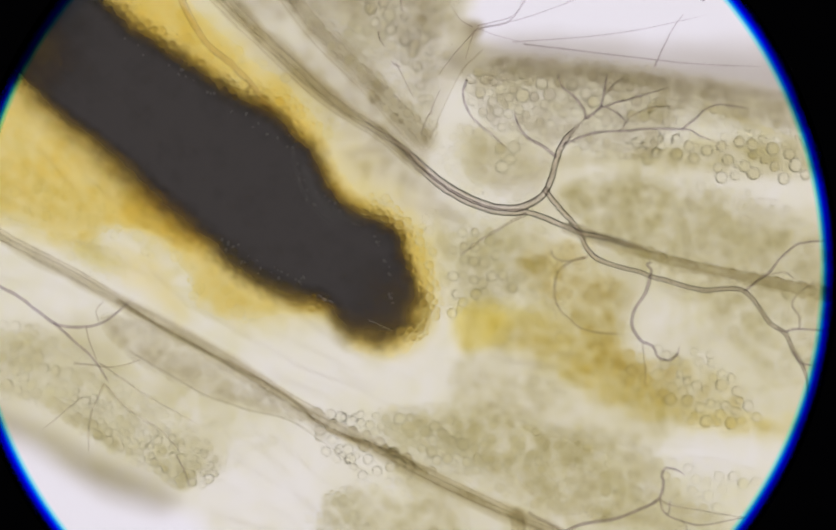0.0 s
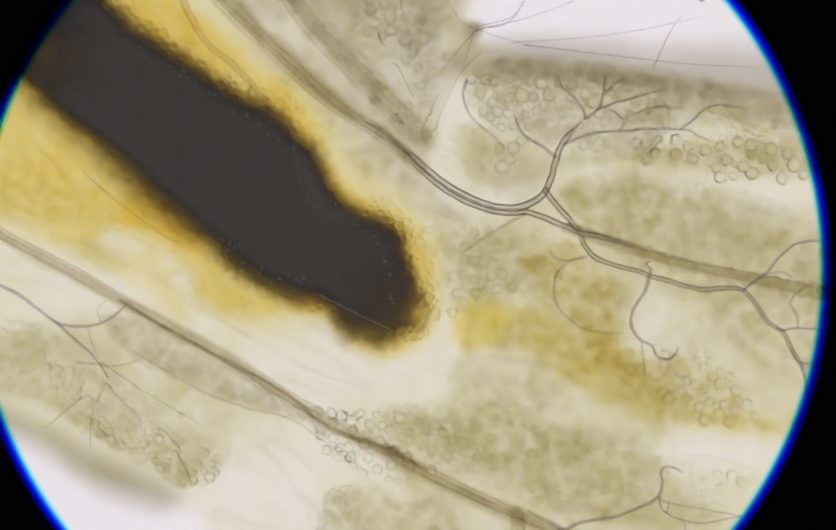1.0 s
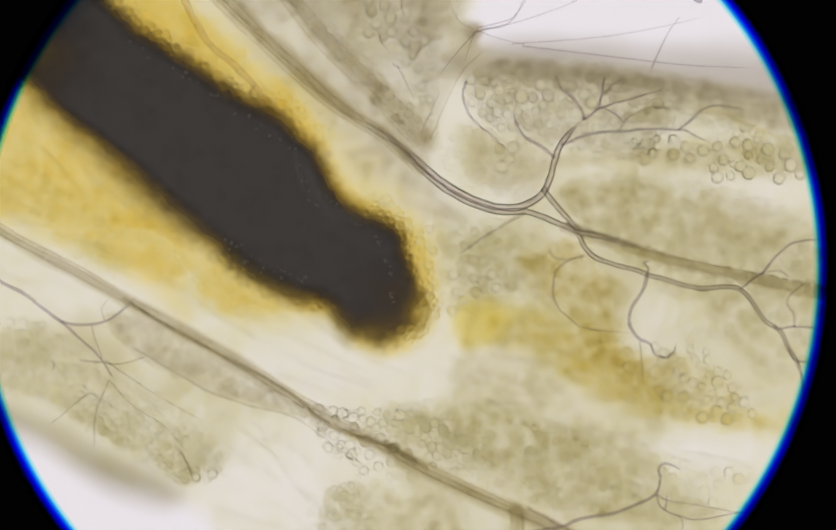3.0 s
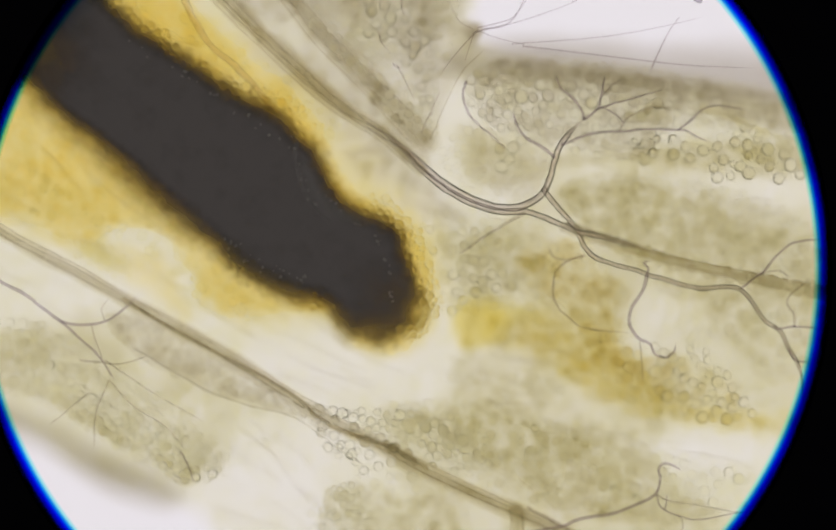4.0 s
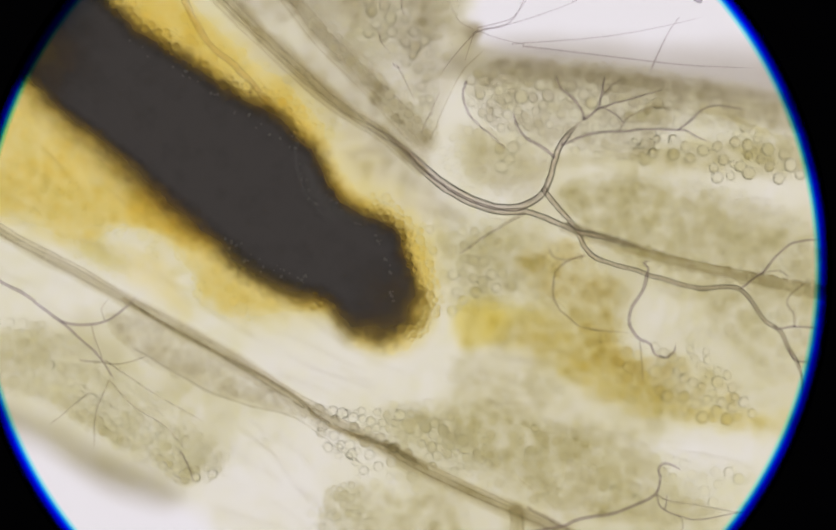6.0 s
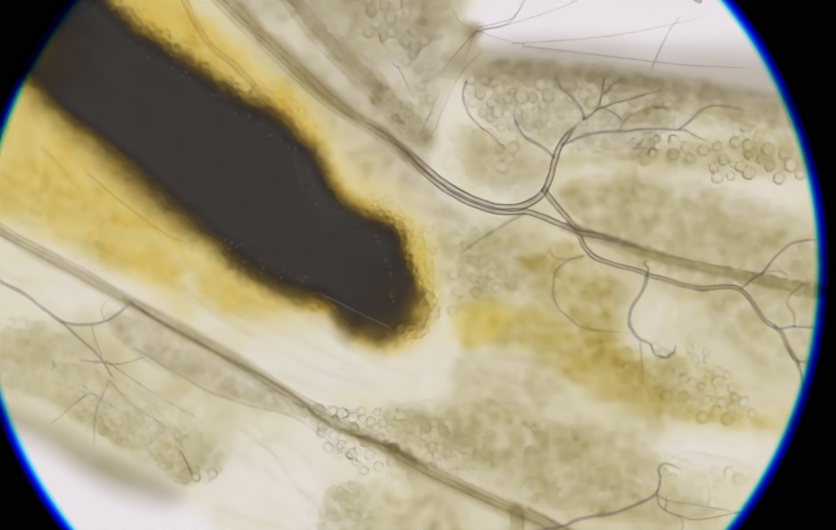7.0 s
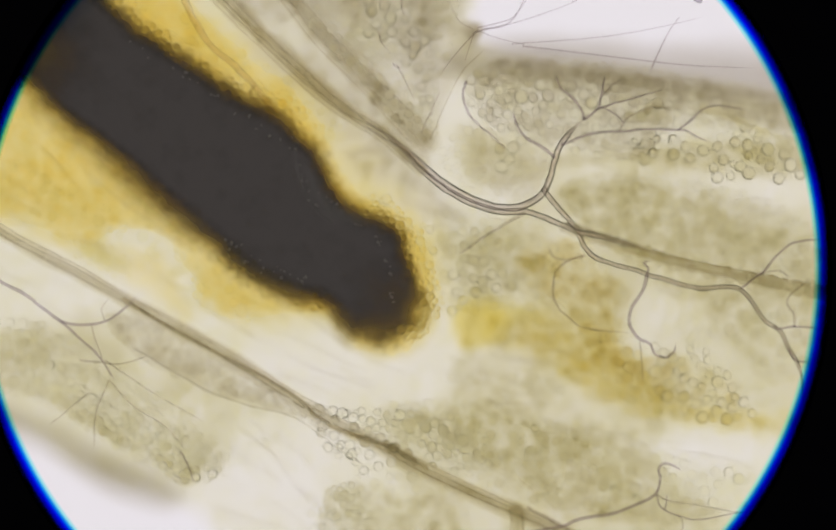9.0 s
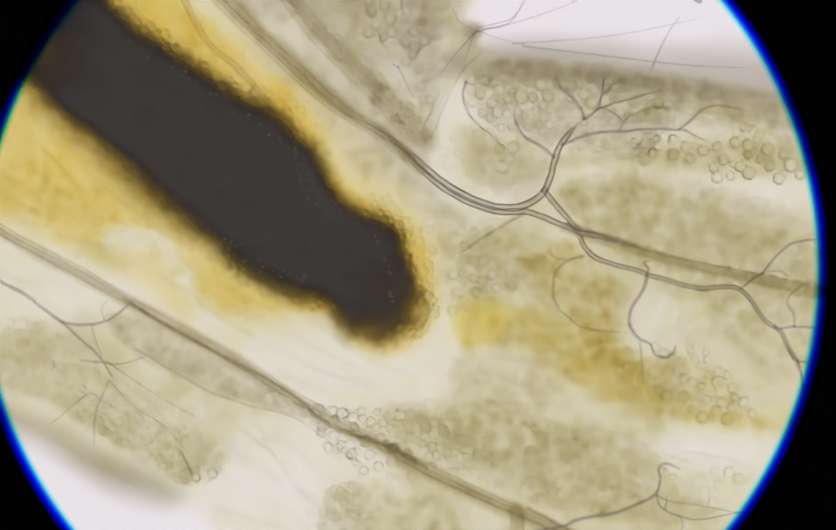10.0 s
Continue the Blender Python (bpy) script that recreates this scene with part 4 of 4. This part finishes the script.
# ---- fine folds of the skin, mostly along the body ----
def fold_lines(parent, outline, count, lean, length, seed, mat="crease", r=(1.4, 3.6), h=(-10.0, -8.4)):
    """Many hair-fine folds in one mesh: too many to pick apart."""
    rng = np.random.RandomState(seed)
    line = spline(outline, True, 6)
    lo, hi = line.min(0), line.max(0)
    cand = lo + (hi - lo) * rng.rand(count * 20, 2)
    cand = cand[nearest(cand[:, 0], cand[:, 1], line, True)[3]][:count]
    pieces = []
    for x, y in cand:
        ang = math.radians(lean + rng.normal(0, 9))
        n = 5
        s = np.linspace(-0.5, 0.5, n) * length * rng.uniform(0.4, 1.3)
        bend = rng.normal(0, 0.0012)
        pts = [(x + math.cos(ang) * k - math.sin(ang) * bend * k * k, y + math.sin(ang) * k + math.cos(ang) * bend * k * k) for k in s]
        ob = tube("fold", pts, rng.uniform(*r) * 0.6, rng.uniform(*r) * 0.4, rng.uniform(*h), mat, parent, sides=6, wander=2.5, per=8)
        pieces.append(ob)
    verts, faces = [], []
    start = 0
    for ob in pieces:
        me = ob.data
        verts += [v.co[:] for v in me.vertices]
        faces += [[start + i for i in f.vertices] for f in me.polygons]
        start += len(me.vertices)
        bpy.data.objects.remove(ob)
        bpy.data.meshes.remove(me)
    me = bpy.data.meshes.new("skin_folds")
    me.from_pydata(verts, [], faces)
    me.polygons.foreach_set("use_smooth", [True] * len(me.polygons))
    me.materials.append(M[mat])
    return tagged(under(new("skin_folds", me), parent), kind="stuff")


fold_lines(body, [(420, 590), (640, 600), (830, 680), (840, 760), (700, 760), (560, 730), (460, 660)], 18, 26, 150, 91)
fold_lines(body, [(0, 450), (200, 540), (300, 600), (160, 610), (0, 520)], 8, 30, 90, 92)
fold_lines(body, [(430, 0), (560, 0), (760, 170), (800, 260), (740, 330), (640, 220)], 22, 44, 120, 93)
fold_lines(body, [(1040, 330), (1400, 350), (1540, 460), (1540, 620), (1300, 640), (1100, 440)], 22, 12, 110, 94)
fold_lines(body, [(860, 640), (1100, 660), (1500, 760), (1450, 860), (1100, 840), (860, 740)], 22, 14, 130, 95)
fold_lines(body, [(440, 780), (600, 820), (700, 900), (560, 990), (430, 960), (400, 860)], 12, 40, 140, 96)
fold_lines(body, [(30, 620), (260, 650), (440, 760), (420, 860), (200, 760)], 16, 36, 90, 97)
fold_lines(body, [(900, 95), (1200, 115), (1500, 180), (1500, 250), (1200, 180), (950, 140)], 22, 9, 140, 98)
fold_lines(body, [(830, 60), (900, 60), (880, 160), (820, 260), (790, 250)], 6, 118, 70, 99)
fold_lines(body, [(0, 240), (150, 330), (350, 480), (500, 590), (380, 590), (150, 450), (0, 390)], 18, 36, 90, 100)

# ---- air tubes ----
tree = thing("air_tube_tree", "branching grey-violet air tubes of the larva", "tracheal tubes")
TUBES = [
    ("trunk", [(672, 218), (716, 246), (756, 276), (786, 304), (830, 341), (880, 371), (930, 387), (968, 389), (1000, 377), (1022, 357), (1033, 328), (1041, 298), (1058, 262), (1095, 223)], 7.5, 5.6, 1.6, "air"),
    ("trunk", [(690, 240), (752, 280), (790, 318), (836, 356), (890, 384), (940, 397), (990, 398), (1040, 416), (1085, 434), (1150, 450), (1230, 474)], 7, 4.5, 1.2, "air"),
    ("branch", [(1018, 352), (1030, 370), (1052, 396), (1082, 432), (1099, 468), (1130, 489), (1190, 506), (1245, 524), (1310, 541), (1345, 538), (1386, 542), (1412, 570), (1434, 600), (1462, 620), (1476, 650), (1500, 695), (1506, 760)], 5, 3.4, 2.0, "air"),
    ("branch", [(1450, 612), (1465, 616), (1490, 612), (1540, 616)], 2.6, 2, 1.6, "air_fine"),
    ("branch", [(1478, 655), (1490, 675), (1515, 680)], 2.2, 1.8, 1.6, "air_fine"),
    ("branch", [(1490, 612), (1488, 590), (1476, 565), (1495, 540), (1520, 520)], 2.2, 1.6, 0.8, "air_faint"),
    ("branch", [(1388, 542), (1430, 510), (1455, 480), (1490, 455), (1540, 449)], 2.8, 2, 1.2, "air_fine"),
    ("branch", [(1420, 515), (1460, 508), (1480, 520)], 1.8, 1.4, 0.8, "air_faint"),
    ("branch", [(1214, 514), (1206, 545), (1186, 575), (1180, 605), (1196, 634), (1218, 645), (1228, 664), (1248, 670), (1262, 660), (1268, 645)], 3.6, 2.2, 1.2, "air_fine"),
    ("branch", [(1214, 514), (1216, 503), (1208, 494), (1216, 490)], 2.4, 1.8, 1.6, "air_fine"),
    ("branch", [(1200, 640), (1204, 680), (1206, 715)], 1.4, 1.0, 0.8, "air_faint"),
    ("branch", [(1099, 478), (1066, 489), (1044, 508), (1036, 540), (1042, 570), (1062, 592), (1100, 616), (1180, 624)], 2.3, 1.3, 0.8, "air_faint"),
    ("branch", [(1095, 480), (1060, 487), (1036, 480), (1030, 465)], 1.9, 1.2, 0.8, "air_faint"),
    ("branch", [(985, 400), (950, 418), (900, 450), (860, 478)], 3, 1.6, 0.4, "air_faint"),
    ("twig", [(1094, 224), (1090, 206), (1072, 182), (1052, 166), (1040, 138)], 3, 1.8, 1.4, "air_fine"),
    ("twig", [(1094, 224), (1118, 206), (1128, 180), (1134, 140)], 3.4, 1.6, 1.4, "air_fine"),
    ("twig", [(1116, 207), (1150, 194), (1190, 184), (1250, 166)], 2.4, 1.3, 1.2, "air_fine"),
    ("twig", [(1124, 200), (1150, 212), (1172, 232)], 1.8, 1.2, 1.0, "air_fine"),
    ("twig", [(1130, 178), (1150, 158), (1166, 150)], 1.6, 1.0, 1.0, "air_faint"),
    ("twig", [(1041, 296), (1020, 278), (985, 258), (968, 232), (962, 212)], 3.6, 1.6, 1.4, "air_fine"),
    ("twig", [(1052, 272), (1110, 250), (1180, 245), (1275, 243), (1300, 252), (1332, 266)], 3, 1.6, 1.2, "air_fine"),
    ("twig", [(1270, 244), (1296, 224), (1318, 206), (1345, 199), (1400, 206)], 2.2, 1.4, 1.2, "air_fine"),
    ("twig", [(1160, 246), (1172, 226), (1210, 205), (1260, 200)], 1.8, 1.2, 0.8, "air_faint"),
    ("twig", [(874, 152), (868, 178), (880, 214), (902, 238), (918, 250), (950, 282)], 2.6, 1.4, 1.2, "air_fine"),
]
stem = None
for name, points, r0, r1, h, mat in TUBES:
    thin = 0.82 if mat == "air_fine" else 1.0
    made = tube(name, points, r0 * thin, r1 * thin, h, mat, tree if name == "trunk" or stem is None else stem, wander=2.0, grow=0.34 if name == "trunk" else 0.0)
    stem = stem or made

side_tree = thing("air_tube_tree", "thin violet air tubes spreading over the fat near the body's edge", "tracheal tubes")
stem = None
for name, points, r0, r1, h, mat in [
    ("trunk", [(-40, 505), (10, 533), (50, 554), (100, 592), (130, 607), (165, 609), (200, 601), (232, 580), (256, 556)], 4, 2.2, 1.2, "air_fine"),
    ("branch", [(112, 600), (150, 634), (185, 668), (215, 712)], 3, 1.8, 0.8, "air_fine"),
    ("branch", [(172, 609), (178, 636), (194, 675)], 2, 1.5, 0.8, "air_faint"),
    ("branch", [(196, 600), (190, 578), (204, 560)], 1.4, 1.0, 0.6, "air_faint"),
    ("twig", [(150, 676), (190, 680), (225, 682), (275, 668)], 2.6, 1.6, 0.6, "air_faint"),
    ("twig", [(195, 675), (240, 706), (290, 738), (380, 790)], 2, 1.2, 0.6, "air_faint"),
    ("twig", [(205, 712), (250, 762), (310, 800), (350, 846)], 1.7, 1.0, 0.8, "air_faint"),
    ("twig", [(340, 846), (356, 880), (366, 905)], 1.7, 1.2, 1.0, "air_fine"),
    ("twig", [(205, 715), (184, 760), (177, 800), (176, 842)], 1.8, 1.2, 1.0, "air_faint"),
    ("twig", [(165, 738), (128, 768), (92, 798)], 1.8, 1.2, 0.8, "air_faint"),
]:
    made = tube(name, points, r0 * 0.75, r1 * 0.75, h, mat, side_tree if name == "trunk" else stem, wander=1.8)
    stem = stem or made

lower_tree = thing("air_tube_tree", "small curled air tubes among pale droplets", "tracheal tubes")
stem = None
for name, points, r0, r1, h, mat in [
    ("trunk", [(975, 1000), (1050, 988), (1085, 974), (1150, 962), (1200, 944), (1230, 925), (1238, 896), (1234, 884), (1242, 870), (1262, 872), (1280, 884)], 4.4, 2, 1.2, "air_fine"),
    ("trunk", [(990, 950), (1010, 962), (1060, 990), (1100, 1020)], 4, 4, 0.6, "air_faint"),
    ("branch", [(1230, 926), (1250, 938), (1290, 944), (1350, 955), (1390, 962)], 2.2, 1.3, 1.0, "air_faint"),
    ("branch", [(1232, 928), (1238, 950), (1268, 966), (1310, 975), (1360, 966), (1400, 958)], 2, 1.3, 1.0, "air_fine"),
    ("branch", [(1250, 930), (1248, 950), (1240, 955)], 1.8, 1.2, 1.0, "air_fine"),
    ("branch", [(1270, 964), (1280, 980), (1276, 1000)], 1.6, 1.2, 1.0, "air_faint"),
]:
    made = tube(name, points, r0 * 0.75, r1 * 0.75, h, mat, lower_tree if name == "trunk" else stem, wander=1.8)
    stem = stem or made

gut_tree = thing("air_tube_tree", "brownish air tube lying along the amber gut wall", "tracheal tubes")
tube("trunk", [(335, -30), (352, 12), (376, 58), (398, 88), (440, 122), (475, 158), (505, 198), (530, 222)], 6.5, 5, 2.6, "air_brown", gut_tree, wander=2.0)
tube("branch", [(476, 160), (470, 178), (480, 190)], 3, 2, 2.4, "air_faint", gut_tree)

# ---- bristles and fine lines of the skin ----
BRISTLES = [
    ("thin curved bristle at the body's edge", [(892, 60), (912, 54), (945, 48), (968, 28), (986, -10)], 2.4, 1.0),
    ("thin bristle at the body's edge", [(895, 52), (930, 44), (962, 32), (990, -4)], 1.8, 0.9),
    ("long pale bristle standing off the body", [(905, 56), (980, 38), (1060, 10), (1100, -10)], 1.3, 0.7),
    ("straight fine bristle in the clear field", [(1222, 128), (1240, 88), (1258, 54), (1276, 30)], 2.0, 0.9),
    ("long faint bristle across the clear field", [(960, 82), (1100, 72), (1200, 58), (1320, 32)], 1.2, 0.7),
    ("long bristle along the body's upper edge", [(980, 86), (1080, 98), (1180, 110), (1290, 122), (1420, 128)], 1.8, 0.9),
    ("fine skin fibre at the bristle's root", [(893, 58), (868, 86), (846, 112), (824, 142)], 1.4, 0.7),
    ("fine skin fibre at the bristle's root", [(890, 60), (880, 88), (872, 116)], 1.2, 0.6),
    ("fine skin fibre at the bristle's root", [(894, 56), (930, 70), (985, 84)], 1.1, 0.6),
    ("fine skin fibre at the bristle's root", [(886, 54), (862, 40), (846, 14)], 1.1, 0.6),
    ("small dark hooked bristle", [(712, 62), (713, 74), (724, 92)], 1.9, 1.3),
    ("small dark curved bristle", [(736, 118), (744, 126), (754, 127)], 1.7, 1.1),
    ("short dark bristle on pale fat", [(752, -10), (754, 14), (758, 30)], 1.9, 1.2),
    ("fine bristle across the skin fold", [(744, 120), (760, 152), (778, 188)], 1.2, 0.8),
    ("fine bristle across the skin fold", [(790, 250), (812, 200), (826, 170)], 1.3, 0.8),
]
for label, points, r0, r1 in BRISTLES:
    b = thing("bristle", label, "bristle", "bristles")
    tube("shaft", points, r0 * 0.75, r1 * 0.7, -0.8, "bristle", b)

# dust grain on the stop's rim
dust = thing("dust_grain", "tiny dark dust grain in the clear field", "dust")
tube("speck", [(1304, -4), (1310, 0), (1316, 4)], 6, 4, 1.0, "air_fine", dust)


# ---- what moves ----
strand = thing("heart_strand", "thin pale beating strand over the dark gut", "muscle strand")
tube("strand", [(596, 548), (640, 570), (690, 595), (732, 614)], 1.1, 0.5, 0.0, "silk", strand, wander=1.5)
side_strand = thing("heart_strand", "thin brownish beating strand on the amber wall", "muscle strand")
tube("strand", [(160, 322), (210, 365), (260, 404), (310, 438), (345, 455)], 1.1, 0.9, 0.0, "air_faint", side_strand, wander=1.2)
fluid = thing("yellow_fluid", "yellow fluid lobe that washes to and fro beside the gut", "body fluid")
box, field = patch([(165, 430), (230, 380), (320, 400), (372, 490), (365, 565), (305, 560), (235, 535), (170, 500)], 56, 6, 0.15, 60, 61, lambda u, v: 0.95 + 0 * u)
layer("fluid", box, field, -7.1, 0.9, "amber", fluid, step=5)

BEAT = 0.855


def motions():
    """The heart beats about seventy times a minute: strands rise out of the gut's shade and sink back; the fluid answers."""
    rows, rows2, rows3 = [], [], []
    n = 13
    rows.append((0.0, at(784 + 6, 497 + 2, 1.0)))
    rows2.append((0.0, at(784, 497, -6.0)))
    for k in range(n):
        t = 0.22 + BEAT * k
        for dt, du, dv, h in ((-0.22, 14, 8, -1.5), (-0.12, 9, 4, 3.4), (0.0, 0, 0, 3.9), (0.10, -4, -4, 3.5), (0.2, -8, -6, -1.5), (0.45, 0, 0, -2.0)):
            if 0.02 < t + dt < 9.98:
                rows.append((t + dt, at(784 + du, 497 + dv, h)))
                rows2.append((t + dt, at(784 + 0.7 * du, 497 + 0.7 * dv, 2.6 if h > 0 else -8.0)))
    rows.append((10.0, at(784, 497, -2.0)))
    rows2.append((10.0, at(784, 497, -8.0)))
    walk(strand, [(t, Matrix.Translation(p)) for t, p in rows])
    walk(side_strand, [(t, Matrix.Translation(p)) for t, p in rows2])
    # 1 where the fluid covers the clear gap, 0 where it has drawn back under the wall
    wash = [(0.0, 0.5), (0.4, 1), (0.85, 0.9), (1.1, 0.2), (1.3, 0), (1.45, 0.1), (1.6, 1), (2.1, 1), (2.35, 0.1), (2.65, 0), (2.9, 0.9), (3.3, 1), (3.6, 0.1), (4.0, 0), (4.12, 0.5), (4.25, 1), (4.65, 1),
            (4.8, 0.3), (4.95, 0), (5.3, 0), (5.5, 0.6), (5.7, 1), (6.1, 0.3), (6.4, 0.2), (6.8, 1), (7.2, 1), (7.4, 0.1), (7.85, 0), (8.0, 0.6), (8.15, 1), (8.55, 1), (8.7, 0.1), (9.0, 0), (9.25, 0.8), (9.5, 1), (9.75, 0.5), (10.0, 0.1)]
    for t, k in wash:
        rows3.append((t, Matrix.Translation(at(784 + 95 * (1 - k), 497 - 125 * (1 - k), 0.0))))
    walk(fluid, rows3)
    # the whole gut heaves a little with the slow waves
    heave = []
    for i in range(26):
        t = min(10.0, i * 0.4)
        heave.append((t, pose(1.5 * U * math.sin(2 * math.pi * t / 0.86), 2.0 * U * math.sin(2 * math.pi * t / 1.2 + 0.7), 0.0)))
    walk(gut, heave)


motions()
